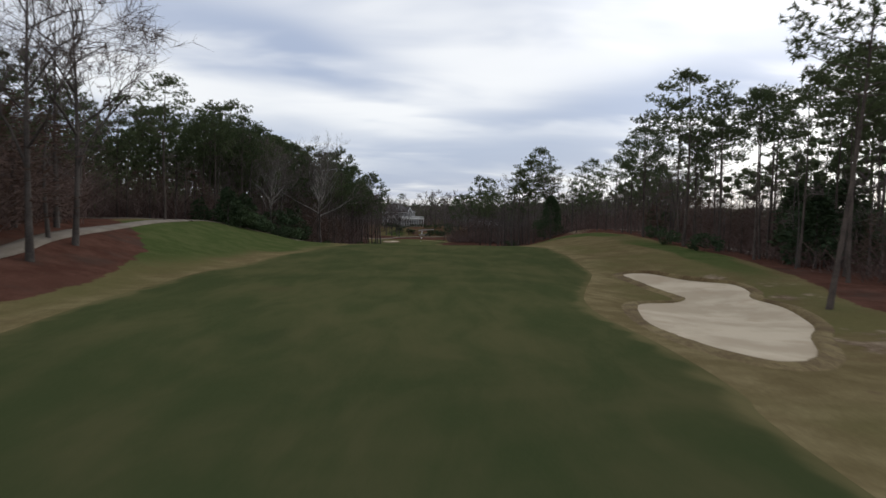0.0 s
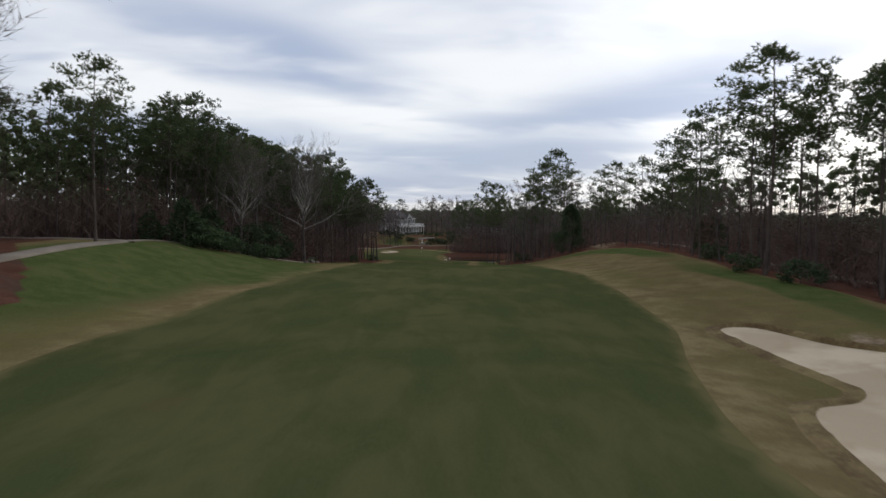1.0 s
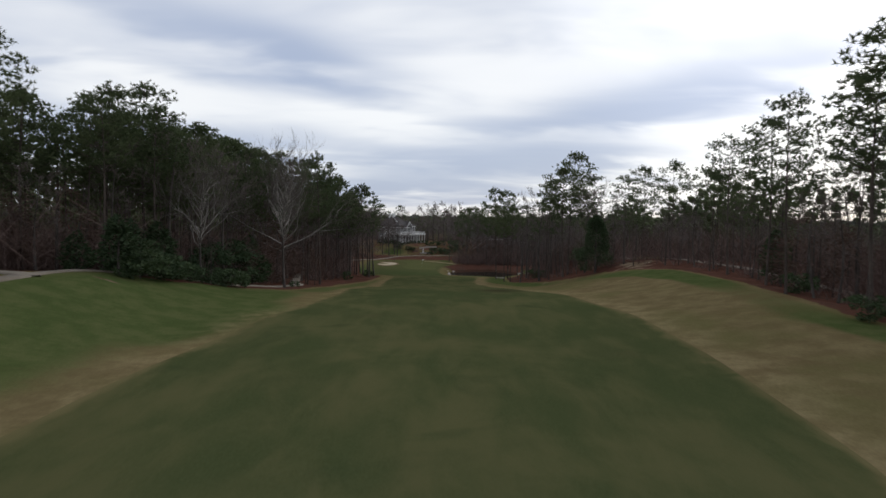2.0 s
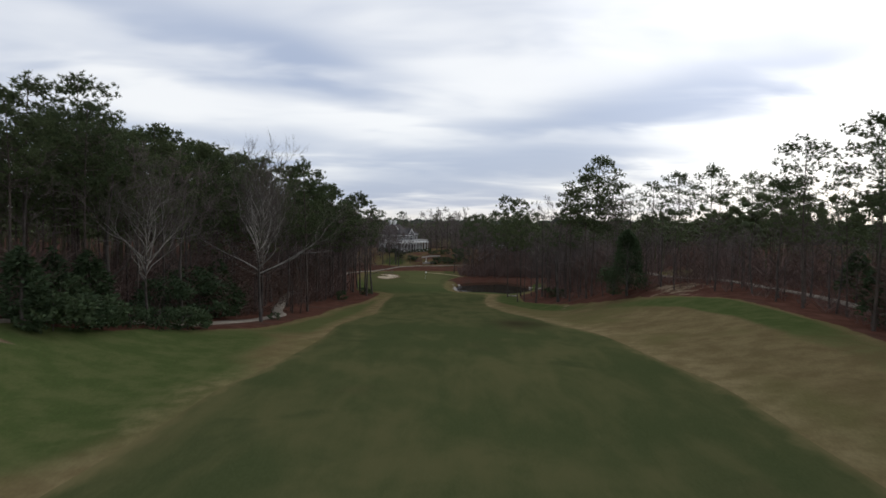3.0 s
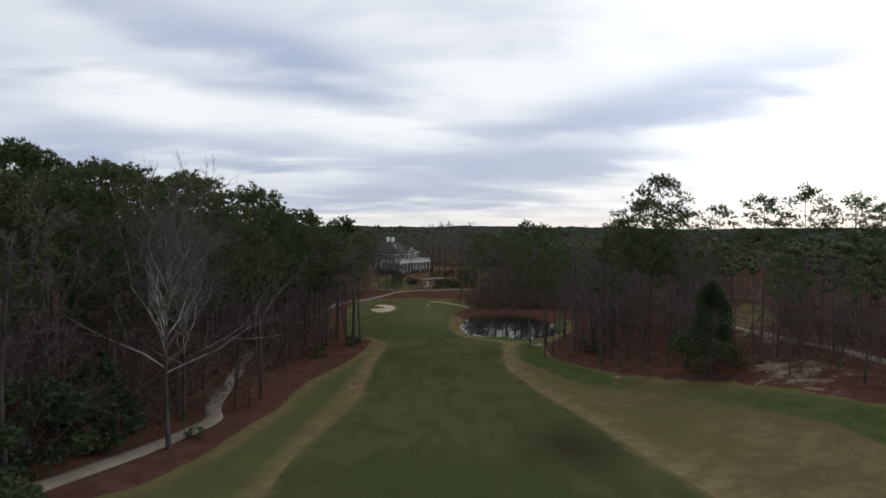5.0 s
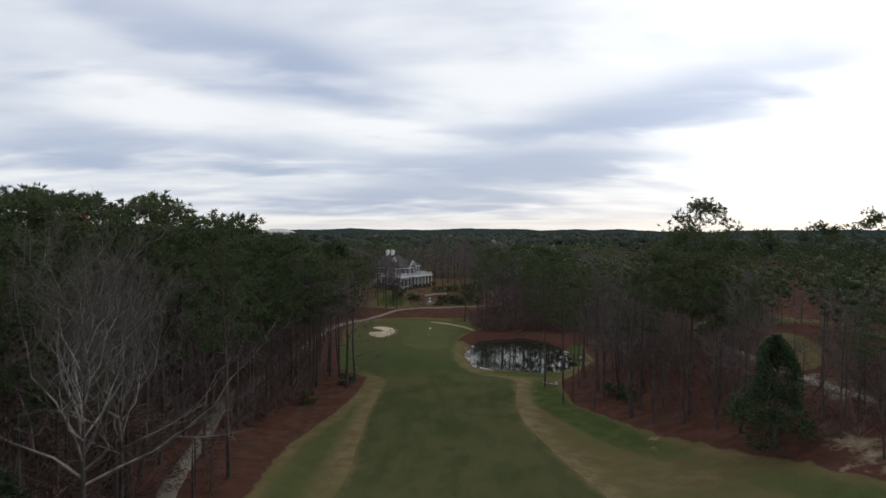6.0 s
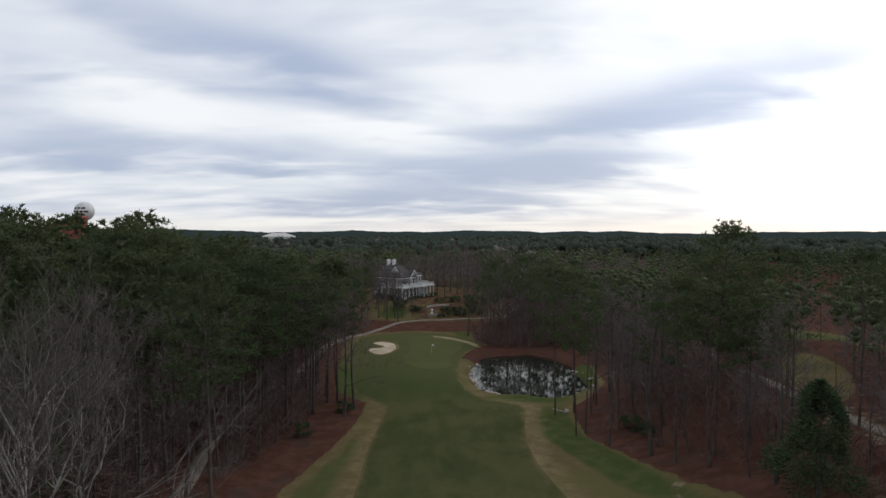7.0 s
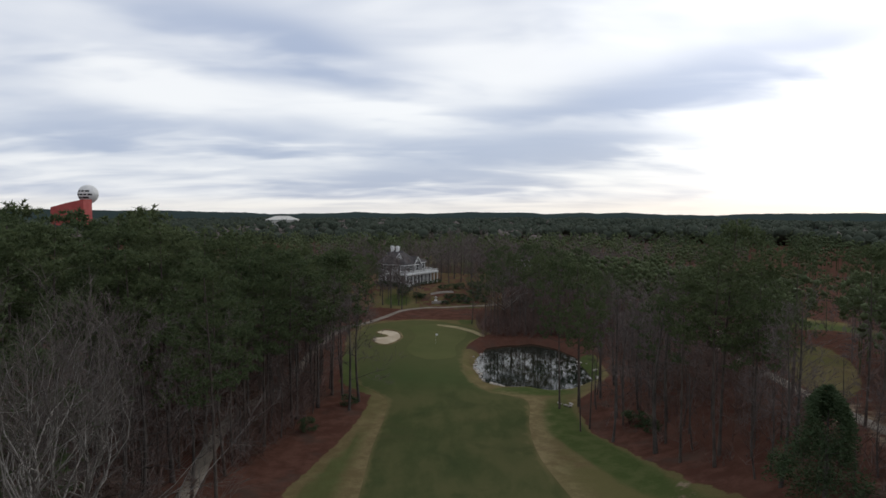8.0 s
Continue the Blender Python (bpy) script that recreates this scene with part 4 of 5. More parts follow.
# leafless trees that stand clear
sy = tree("sycamore", SYCAMORE, M["grey_bark"], M["pale_twig"], "large leafless sycamore with pale bare branches", "bare tree", "", planted(-24.2, 136.2, 0.92, 40), M["pale_bark"])
TAKEN.append((-24.2, 136.2))
copy_thing(sy, planted(-29.5, 117, 0.70, 150))["label"] = "leafless pale-barked sycamore at the wood's edge"
copy_thing(sy, planted(10.7, 275.5, 0.78, 250))["label"] = "slender pale-barked sycamore behind the pond"
copy_thing(sy, planted(-26.7, 145.2, 0.88, 200))
TAKEN += [(-29.5, 117), (10.7, 275.5), (-26.7, 145.2)]
for x, y, s, which in ((-27.5, 46, 1.25, 3), (-29.2, 54.5, 1.2, 3), (-30.8, 53.6, 0.8, 1), (-33, 44, 1.1, 3), (-34, 60, 1.1, 1), (-38, 70, 1.1, 2), (-29.5, 125, 0.95, 0), (-28.8, 150, 0.9, 1), (-27.5, 163, 0.85, 2),
                       (24, 268, 0.8, 1), (18, 270, 0.75, 0), (14, 268, 0.7, 2), (6, 272, 0.75, 1), (21, 276, 0.8, 2), (2.5, 280, 0.7, 0), (28, 262, 0.8, 0), (-27, 318, 0.72, 1), (-23.5, 321, 0.66, 0), (-29, 326, 0.7, 2), (-21, 316, 0.55, 1), (31, 168, 0.9, 2), (27, 163, 0.85, 1), (17.5, 186, 0.75, 1), (20.9, 179.5, 1.2, 1), (20.2, 195, 1.1, 1), (25, 188, 1.0, 0), (-24, 213, 0.8, 1), (-20.4, 212, 0.98, 0), (-23.5, 222, 0.9, 2), (-17.9, 205.5, 1.0, 1), (-18.6, 200, 0.9, 0), (-18.5, 303, 0.85, 4), (-25, 308, 0.95, 5), (-22, 304, 0.9, 5), (-14.5, 312, 0.5, 4), (-20, 309, 0.85, 4), (9, 266, 0.75, 0), (15.5, 264, 0.8, 1), (22, 265, 0.8, 2), (12.5, 271, 0.85, 1), (-4, 336, 0.95, 4), (0.5, 342, 1.0, 5), (4, 334, 0.95, 4), (8, 344, 1.05, 5), (-2, 352, 1.05, 4), (5, 356, 0.95, 5), (-12, 362, 0.95, 4), (-20, 366, 0.95, 5), (12, 336, 0.9, 4), (-7, 346, 1.0, 5), (9, 326, 0.8, 5), (11, 318, 0.8, 4), (6, 322, 0.7, 5), (-31, 312, 0.95, 4), (-33, 320, 1.0, 5), (2, 366, 0.9, 4)):
    plant("bare", x, y, s, 1.0, None, which)
plant("cone", 27.6, 157.2, 1.0, 1.22, 0, 0, "dense dark green evergreen standing before the pines")
for x, y, s in ((-33.4, 114, 0.62), (-29.6, 135.5, 0.72), (43, 77, 0.95), (47, 81, 1.0), (40.5, 69, 0.8), (46, 73, 1.0), (-33, 104, 0.6)):
    plant("cone", x, y, s, 1.35, 0, random.choice((1, 2)))
for x, y, s in ((-34.0, 110.5, 0.8), (-30.4, 128.6, 1.2), (-30.2, 122.0, 0.95),  (22.5, 186, 0.35), (-22.5, 190, 0.4)):
    plant("dome", x, y, s)
for x, y, s in ((31.5, 87.8, 0.95), (33.5, 80.5, 1.1), (-31.4, 105.2, 1.5), (-31.0, 107.6, 1.4), (-30.6, 110.0, 1.3), (-29.6, 113.6, 0.9), (-28.2, 116.6, 1.0), (-26.8, 119.6, 1.1), (-26.2, 121.3, 0.8), (-23.4, 139.5, 0.45), (-19.2, 203, 0.8),
                (21.5, 190, 1.0), (-34.5, 107.5, 1.0), (35.2, 104, 1.0)):
    plant("bush", x, y, s)


def clear_of_works(x, y):
    """Not on a path, in the house's garden or on another hole."""
    if -36 < x < 14 and 286 < y < 372 or math.hypot((x - 92) / 18, (y - 262) / 38) < 1 or math.hypot((x - 6) / 9, (y - 446) / 18) < 1 or math.hypot((x - 82) / 13, (y - 150) / 70) < 1:
        return False
    if 165 < y < 232 and abs(x - 0.447 * (y - 78.7) + 2.2) < 1.2 + 0.03 * (y - 78.7):      # the gap to the next hole
        return False
    if x < 0 and 108 < y < 150 and x > np.interp(y, (108, 123, 138, 146), (-31.5, -27.8, -25.3, -24.2)) - 3.0:   # the verge of the path
        return False
    if x < 0 and 158 < y < 211 and x > edge_of(WOOD_L, y) - 7.0:       # the open straw bed
        return False
    return all((p.x - x) ** 2 + (p.y - y) ** 2 > 4.0 for p in path_a[::2] + path_b[::2] + path_c[::2])


def scatter(count, pick, near, use):
    """Set up to count trees at places that pick() proposes, none nearer than near to another."""
    made = tries = 0
    while made < count and tries < count * 40:
        tries += 1
        x, y = pick()
        if clear_of_works(x, y) and all((a - x) ** 2 + (b - y) ** 2 > near * near for a, b in TAKEN):
            use(x, y)
            made += 1


def left_band(lo, hi, y0, y1):
    def pick():
        y = rnd(y0, y1)
        return float(edge_of(WOOD_L, y)) - rnd(lo, hi), y
    return pick


def right_band(lo, hi, y0, y1):
    def pick():
        y = rnd(y0, y1)
        return float(edge_of(WOOD_R, y)) + rnd(lo, hi), y
    return pick


def left_top(y):
    """How high the left woods reach."""
    return float(np.interp(y, (30, 90, 110, 150, 180, 205, 230, 280, 330), (21, 22, 22.8, 23.4, 22.4, 20.0, 17.0, 13, 11)))


def right_top(y):
    return float(np.interp(y, (40, 85, 100, 125, 160, 200, 240, 330), (23, 22, 18.8, 16.6, 15.2, 14.0, 10.8, 10)))


def mixed(pines, bares, reach, low=0.78):
    def use(x, y):
        r = random.random()
        low_edge = 0.82 + 0.18 * float(sstep((edge_of(WOOD_L, y) - x - 3) / 15)) if x < 0 and 100 < y < 215 else 1.0
        near = abs(x) < 50 and 98 < y < 216
        if r < pines and x > 0 and y < 105:
            plant("pine", x, y, top(x, y, reach(y) * rnd(low, 1.0)), rnd(0.9, 1.15), None, random.choice((2, 3, 4)))
        elif r < pines:
            plant("wood_pine", x, y, top(x, y, reach(y) * low_edge * rnd(low, 1.0)), rnd(0.9, 1.2), None, random.choice((0, 0, 1) if x < 0 else (1, 2, 2)))
        elif r < pines + bares:
            plant("bare", x, y, min(1.05, (reach(y) * rnd(0.5, 0.85) - ground_at(x, y)) / 18.5), rnd(0.8, 1.15), None, random.choice((0, 1, 2) if near else (4, 5)))
        elif r < pines + bares + 0.10:
            plant("slim", x, y, rnd(0.7, 1.2))
        else:
            plant("cone", x, y, rnd(0.4, 0.75), rnd(1.0, 1.4), 0, random.choice((1, 2)))
    return use


random.seed(5)
scatter(14, left_band(1.5, 7, 104, 126), 2.2, mixed(0.08, 0.72, left_top, 0.6))
scatter(44, left_band(4.5, 13, 112, 215), 2.7, mixed(0.46, 0.40, left_top, 0.62))
scatter(70, left_band(9, 27, 92, 225), 3.9, mixed(0.88, 0.06, left_top, 0.74))
scatter(22, left_band(6, 26, 35, 95), 3.6, mixed(0.58, 0.32, left_top))
scatter(26, left_band(2, 20, 215, 285), 3.4, mixed(0.66, 0.24, left_top))
def fine_pine(x, y):
    plant("pine", x, y, top(x, y, right_top(y) * rnd(0.80, 1.02)), rnd(0.85, 1.1), None, random.choice((0, 2, 3, 4, 4)))


def oak(lo, hi):
    return lambda x, y: plant("oak", x, y, rnd(lo, hi), rnd(0.9, 1.25), 0)


scatter(18, left_band(5, 20, 36, 92), 2.6, oak(0.7, 1.15))
scatter(16, left_band(2.5, 12, 104, 156), 2.4, oak(0.5, 1.1))
scatter(14, left_band(8, 16, 156, 235), 2.4, oak(0.5, 1.0))
scatter(20, right_band(6, 26, 50, 150), 2.6, oak(0.6, 0.95))
scatter(12, right_band(12, 28, 150, 215), 2.8, oak(0.4, 0.75))
scatter(12, right_band(3, 16, 262, 320), 2.8, oak(0.5, 0.9))
scatter(8, right_band(3, 12, 52, 98), 3.6, fine_pine)
scatter(5, right_band(10, 24, 52, 98), 3.6, mixed(0.85, 0.10, right_top))
scatter(26, right_band(3, 14, 98, 150), 3.2, mixed(0.40, 0.45, right_top))
scatter(30, right_band(2.5, 16, 150, 215), 2.8, mixed(0.30, 0.64, right_top))
scatter(36, right_band(12, 30, 60, 215), 4.2, mixed(0.62, 0.26, right_top))
scatter(32, right_band(1, 24, 222, 330), 3.6, mixed(0.50, 0.40, right_top))


def any_edge():
    return random.choice((left_band(2.5, 11, 104, 215), right_band(2, 12, 60, 212)))()


scatter(36, any_edge, 1.8, lambda x, y: plant("slim", x, y, rnd(0.6, 1.25)))


KNOBS, KNOB_TRIS = np.array([tuple(p) for p in KNOB]), np.array(KNOB_FACES)


# deep woods, past counting: simple trees in one mesh for each side
def deep_woods(name, places, pads, label, mat="needle", low=0.42):
    """Trunks and lumpy crowns of many trees at (x, y, top)."""
    rng = np.random.default_rng(len(places))
    v, f, base = [], [], 0
    for x, y, z, leafy in places:
        g = ground_at(x, y)
        h = z - g
        w = np.array([0, 2.1, 4.2]) + rng.uniform(0, 6)
        ring = np.stack([np.cos(w), np.sin(w), np.zeros(3)], 1) * 0.010 * h
        v.append(np.concatenate([ring + (x, y, g - 0.3), ring * 0.3 + (x + rng.uniform(-0.5, 0.5), y, g + h * 0.93)]))
        f.append(np.array([(0, 1, 4), (0, 4, 3), (1, 2, 5), (1, 5, 4), (2, 0, 3), (2, 3, 5)]) + base)
        lo = low + 0.16 * rng.uniform()
        u = (np.arange(pads) + rng.uniform(0.2, 0.8, pads)) / pads              # up the crown
        reach = rng.uniform(3.0, 4.6) * np.sqrt(np.clip(1 - (1.60 * u - 0.62) ** 2, 0.01, 1))
        turn = np.arange(pads) * 2.4 + rng.normal(0, 0.3, pads)
        mid = np.stack([x + np.cos(turn) * reach * 0.85, y + np.sin(turn) * reach * 0.85, g + h * (lo + (0.94 - lo) * u)], 1)
        k = 13 if leafy else 12
        p = rng.normal(size=(pads, k, 3))
        p /= np.linalg.norm(p, axis=-1, keepdims=True)
        size = rng.uniform(0.85, 1.55, (pads, 1, 1))
        c = (mid[:, None] + p * size * rng.uniform(0.4, 1, (pads, k, 1)) * (1, 1, 0.85)).reshape(-1, 3)
        p = p.reshape(-1, 3)
        d = p * 0.7 + rng.normal(size=p.shape) * 0.6 + (0, 0, 0.3)
        d /= np.linalg.norm(d, axis=1, keepdims=True)
        e = np.cross(d, rng.normal(size=p.shape))
        e /= np.linalg.norm(e, axis=1, keepdims=True)
        long, wide = (0.52, 0.140) if leafy else (1.7, 0.06)
        d, e = d * long * rng.uniform(0.6, 1.2, (len(p), 1)), e * wide * rng.uniform(0.6, 1.2, (len(p), 1))
        v.append(np.stack([c - e, c + e, c + d], 1).reshape(-1, 3))
        f.append(np.arange(len(c) * 3).reshape(-1, 3) + base + 6)
        base += 6 + len(c) * 3
        if leafy:                                              # the close heart of each clump
            hearts = mid[:, None] + KNOBS * size * 0.56 * rng.uniform(0.5, 1.3, (pads, 12, 1)) * (1, 1, 0.9)
            v.append(hearts.reshape(-1, 3))
            f.append((KNOB_TRIS[None] + 12 * np.arange(pads)[:, None, None]).reshape(-1, 3) + base)
            base += 12 * pads
    me = tri_mesh(name, np.concatenate(v), np.concatenate(f))
    return tagged(link_mesh(name, me, M[mat]), label, "woods", kind="stuff")


def fill(count, pick, near, heights, leafy):
    out, cells = [], {}
    tries = 0
    while len(out) < count and tries < count * 12:
        tries += 1
        x, y = pick()
        key = (int(x // near), int(y // near))
        if key in cells or not clear_of_works(x, y):
            continue
        cells[key] = 1
        out.append((x, y, heights(y) * rnd(0.80, 1.0) if callable(heights) else ground_at(x, y) + rnd(*heights), leafy))
    return out


random.seed(21)
deep_woods("deep_woods", fill(400, left_band(24, 95, 20, 330), 5.2, left_top, 1), 13, "deep pine woods of dark green crowns")
deep_woods("deep_woods", fill(160, right_band(26, 62, 60, 330), 4.2, lambda y: right_top(y) * 1.12, 1), 13, "pine woods beyond the cart path")
deep_woods("deep_woods", fill(470, lambda: (rnd(98, 230), rnd(60, 520)), 4.9, (14, 19), 1), 9, "pine woods past the next hole")
deep_woods("deep_woods", fill(330, lambda: (rnd(-150, 110), rnd(374, 520)), 5.0, (14, 18), 1), 11, "pine forest behind the house")
deep_woods("deep_woods", fill(170, lambda: (rnd(-250, -115), rnd(60, 520)), 7.0, (20, 25), 1), 10, "pine forest on the rise")
deep_woods("bare_woods", fill(80, right_band(26, 70, 120, 360), 4.4, (10, 14), 0), 20, "grey-brown leafless hardwoods among the pines", "twig", 0.25)
deep_woods("bare_woods", fill(150, lambda: (rnd(-60, 120), rnd(366, 520)), 5.0, (11, 16), 0), 20, "grey-brown leafless hardwoods behind the house", "twig", 0.25)
deep_woods("bare_woods", fill(130, lambda: (rnd(-62, 62), rnd(338, 436)), 4.6, (10, 17), 0), 26, "leafless hardwoods round the house and its lawn", "twig", 0.12)


# the forest to the horizon
def domes(name, x, y, tall, wide, k, size, mat, label):
    """Crowns seen from afar: uneven domes with leaf sprays."""
    rng = np.random.default_rng(len(x))
    n, g = len(x), height(x, y)
    crown = wide * rng.uniform(0.75, 1.2, (n, 1, 1))
    mid = np.stack([x, y, g + tall - wide * 0.9], -1)[:, None]
    hearts = mid + KNOBS * crown * rng.uniform(0.65, 1.15, (n, 12, 1)) * (1, 1, 0.9)
    up = rng.uniform(-0.25, 1.0, (n, k))
    w = rng.uniform(0, 6.28, (n, k))
    out = np.sqrt(np.clip(1 - up ** 2, 0, 1))
    nrm = np.stack([np.cos(w) * out, np.sin(w) * out, up], -1)
    c = mid + nrm * crown * rng.uniform(0.75, 1.0, (n, k, 1)) * (1, 1, 0.9)
    c, nrm = c.reshape(-1, 3), nrm.reshape(-1, 3)
    d = nrm * 0.7 + rng.normal(size=c.shape) * 0.6
    d /= np.linalg.norm(d, axis=1, keepdims=True)
    e = np.cross(d, rng.normal(size=c.shape))
    e /= np.linalg.norm(e, axis=1, keepdims=True)
    d, e = d * size * rng.uniform(0.6, 1.3, (len(c), 1)), e * size * 0.28 * rng.uniform(0.6, 1.3, (len(c), 1))
    tris = np.concatenate([(KNOB_TRIS[None] + 12 * np.arange(n)[:, None, None]).reshape(-1, 3), np.arange(len(c) * 3).reshape(-1, 3) + 12 * n])
    me = tri_mesh(name, np.concatenate([hearts.reshape(-1, 3), np.stack([c - e, c + e, c + d], 1).reshape(-1, 3)]), tris)
    tagged(link_mesh(name, me, M[mat]), label, "forest", kind="stuff")


def far_forest():
    rng = np.random.default_rng(4)
    n = 9800
    r, a = np.sqrt(rng.uniform(0, 1, n)) * 1300 + 60, rng.uniform(-0.85, 0.85, n)
    x, y = r * np.sin(a), 105 + r * np.cos(a)
    patchy = np.sin(x / 47 + 1.3 * np.sin(y / 61)) * np.sin(y / 71 + 1.1 * np.sin(x / 83)) + 0.6 * rng.normal(size=n)
    away = (y > 515) | (x > 228) | (x < -248)
    pine, hard = away & (patchy < 0.85), away & (patchy >= 0.85)
    lift = 1 + 0.12 * np.sin(x / 90) * np.sin(y / 70)
    domes("far_forest", x[pine], y[pine], rng.uniform(14, 19, pine.sum()) * lift[pine], 4.4, 11, 2.2, "hazed_needle", "endless dark pine forest reaching toward the horizon, its needles tinted for haze")
    domes("far_hardwoods", x[hard], y[hard], rng.uniform(12, 16, hard.sum()) * lift[hard], 4.2, 12, 2.4, "twig", "leafless grey-brown hardwoods within the far forest")
    # the canopy farther off, one rough sheet, haze painted in as a blue-green tint
    rs = 620 * 1.022 ** np.arange(92)
    turn = np.linspace(-1.0, 1.0, 280)
    R, A = np.meshgrid(rs, turn, indexing="ij")
    X, Y = R * np.sin(A) + rng.normal(0, 2.5, R.shape), 105 + R * np.cos(A)
    Z = height(X, Y) + 9.0 + rng.normal(0, 1.5, R.shape) + 2.0 * np.sin(X / 60) * np.sin(Y / 85) + 13.0 * sstep((R - 2600) / 1600) * (1 + 0.6 * np.sin(X / 400 + 1) + 0.35 * np.sin(X / 140) + 0.2 * np.sin(X / 57))
    m = len(turn)
    i = (np.arange(len(rs) - 1)[:, None] * m + np.arange(m - 1)[None]).ravel()
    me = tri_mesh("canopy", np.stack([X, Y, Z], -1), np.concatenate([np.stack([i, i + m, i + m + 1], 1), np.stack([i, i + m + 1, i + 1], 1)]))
    tagged(link_mesh("canopy", me, M["canopy"]), "distant tree canopy on low hills, tinted blue-green for haze", "forest", kind="structure")


far_forest()


# brush under the trees
def undergrowth(name, pick, count, label, low=0.6, high=3.8, k=9, wide=(0.012, 0.045)):
    rng = np.random.default_rng(count)
    pts = []
    while len(pts) < count:
        x, y = pick()
        if clear_of_works(x, y):
            pts.append((x, y))
    p = np.array(pts)
    z = height(p[:, 0], p[:, 1])
    tall = rng.uniform(low, high, (count, 1)) * np.ones((1, k))
    spread = 0.04 * tall
    root = np.stack([p[:, 0:1] + rng.normal(0, 1, (count, k)) * spread, p[:, 1:2] + rng.normal(0, 1, (count, k)) * spread, z[:, None] + tall * rng.uniform(0, 0.6, (count, k)) - 0.1], -1)
    root[:, 0, 2] = z - 0.1
    d = rng.normal(0, 0.85, (count, k, 3)); d[..., 2] = 1.0
    d[:, 0, :2] *= 0.3
    long = rng.uniform(0.3, 0.65, (count, k, 1)); long[:, 0] = 0.95
    tip = root + d * tall[..., None] * long
    e = np.cross(d, rng.normal(size=d.shape)); e /= np.linalg.norm(e, axis=-1, keepdims=True)
    e *= rng.uniform(*wide, (count, k, 1))
    me = tri_mesh(name, np.stack([root - e, root + e, tip], 2), np.arange(count * k * 3))
    tagged(link_mesh(name, me, M["brush"]), label, "undergrowth", kind="stuff")


random.seed(31)
undergrowth("undergrowth", lambda: (rnd(-70, 70), rnd(340, 430)), 2200, "leafless brush in the woods round the house", 1.5, 5.5, 9, (0.02, 0.07))
undergrowth("undergrowth", left_band(6.0, 45, 104, 290), 5500, "tangle of leafless red-brown brush under the trees")
undergrowth("undergrowth", right_band(3.5, 40, 55, 330), 4200, "thin leafless brush among the pines")
undergrowth("thicket", left_band(5, 45, 40, 290), 4300, "dense leafless young growth within the woods", 3.5, 10, 13, (0.015, 0.05))
undergrowth("thicket", right_band(9, 42, 50, 330), 1700, "leafless young growth among the pines", 3.0, 8.5, 13, (0.015, 0.05))
undergrowth("thicket", lambda: (rnd(4, 32), rnd(261, 284)), 420, "leafless reddish brush behind the pond", 1.5, 6.5, 13, (0.015, 0.05))


# ---- pond edge, flag ----
def rock_mesh(seed):
    rng = random.Random(seed)
    bm = bmesh.new()
    bmesh.ops.create_icosphere(bm, subdivisions=1, radius=0.5)
    for v in bm.verts:
        v.co *= rng.uniform(0.72, 1.15)
        v.co.z *= 0.62
    me = bpy.data.meshes.new("rock")
    bm.to_mesh(me)
    bm.free()
    return me


random.seed(41)
ROCKS = [rock_mesh(k) for k in range(4)]
for me in ROCKS:
    me.materials.append(M["rock"])
for k in range(46):
    a = radians(rnd(150, 236)) if k < 36 else radians(rnd(-60, 10))
    f = rnd(0.98, 1.08) / float(pond_reach(13.2 + 11.0 * math.cos(a), 237.5 + 20.0 * math.sin(a)))
    x, y = 13.2 + 11.0 * f * math.cos(a), 237.5 + 20.0 * f * math.sin(a)
    s = rnd(0.4, 1.3)
    rock = new("rock", random.choice(ROCKS))
    rock.matrix_basis = pose(x, y, ground_at(x, y) + 0.10 * s, rnd(-15, 15), rnd(-15, 15), rnd(0, 360)) @ Matrix.Diagonal((s * rnd(0.8, 1.3), s, s * rnd(0.7, 1.1), 1))
    tagged(rock, "weathered grey boulder on the pond's bank", "rock", "rocks round the pond")
for x, y in ((14.6, 203.5), (15.6, 204.2), (13.8, 204.6), (15.2, 202.9)):
    rock = new("rock", random.choice(ROCKS))
    rock.matrix_basis = pose(x, y, ground_at(x, y) + 0.12, 0, 10, rnd(0, 360)) @ Matrix.Diagonal((1.0, 0.8, 0.6, 1))
    tagged(rock, "low brown stone at the edge of the rough", "rock", "rocks round the pond")


def make_flag(x, y):
    g = ground_at(x, y) + 0.065
    ob = tagged(new("flagstick"), "golf flagstick with a small white flag on the green", "flagstick")
    ob.location = (x, y, g)
    pole = Geo()
    pole.tube([Vector((0, 0, -0.1)), Vector((0, 0, 1.2)), Vector((0, 0, 2.3))], [0.014, 0.012, 0.010], 8)
    link_mesh("pole", pole.mesh("pole"), M["trim"], ob)
    bm = bmesh.new()
    rows = [[bm.verts.new((0.02 + 0.48 * i / 8, 0.04 * math.sin(i * 1.1) + t, 2.27 - 0.34 * j)) for i in range(9)] for j in (0, 1) for t in (0, 0.012)]
    for a, b in ((rows[0], rows[2]), (rows[3], rows[1])):
        for i in range(8):
            bm.faces.new((a[i], a[i + 1], b[i + 1], b[i])).smooth = True
    part("flag", bm, M["flag"], ob, "white cloth flag")
    # no hollow is cut: a dark capped disc paints the hole's shade
    cup = Geo()
    cup.tube([Vector((0, 0, 0.004)), Vector((0, 0, 0.012))], [0.09, 0.07], 16, True)
    link_mesh("cup", cup.mesh("cup"), M["dark"], ob, "dark disc standing for the shaded hole")


make_flag(-6.8, 253.4)


# ---- the house ----
AS_BUILT = Matrix.Identity(4)


def turned(bm, m):
    bmesh.ops.transform(bm, matrix=m, verts=bm.verts)
    return bm


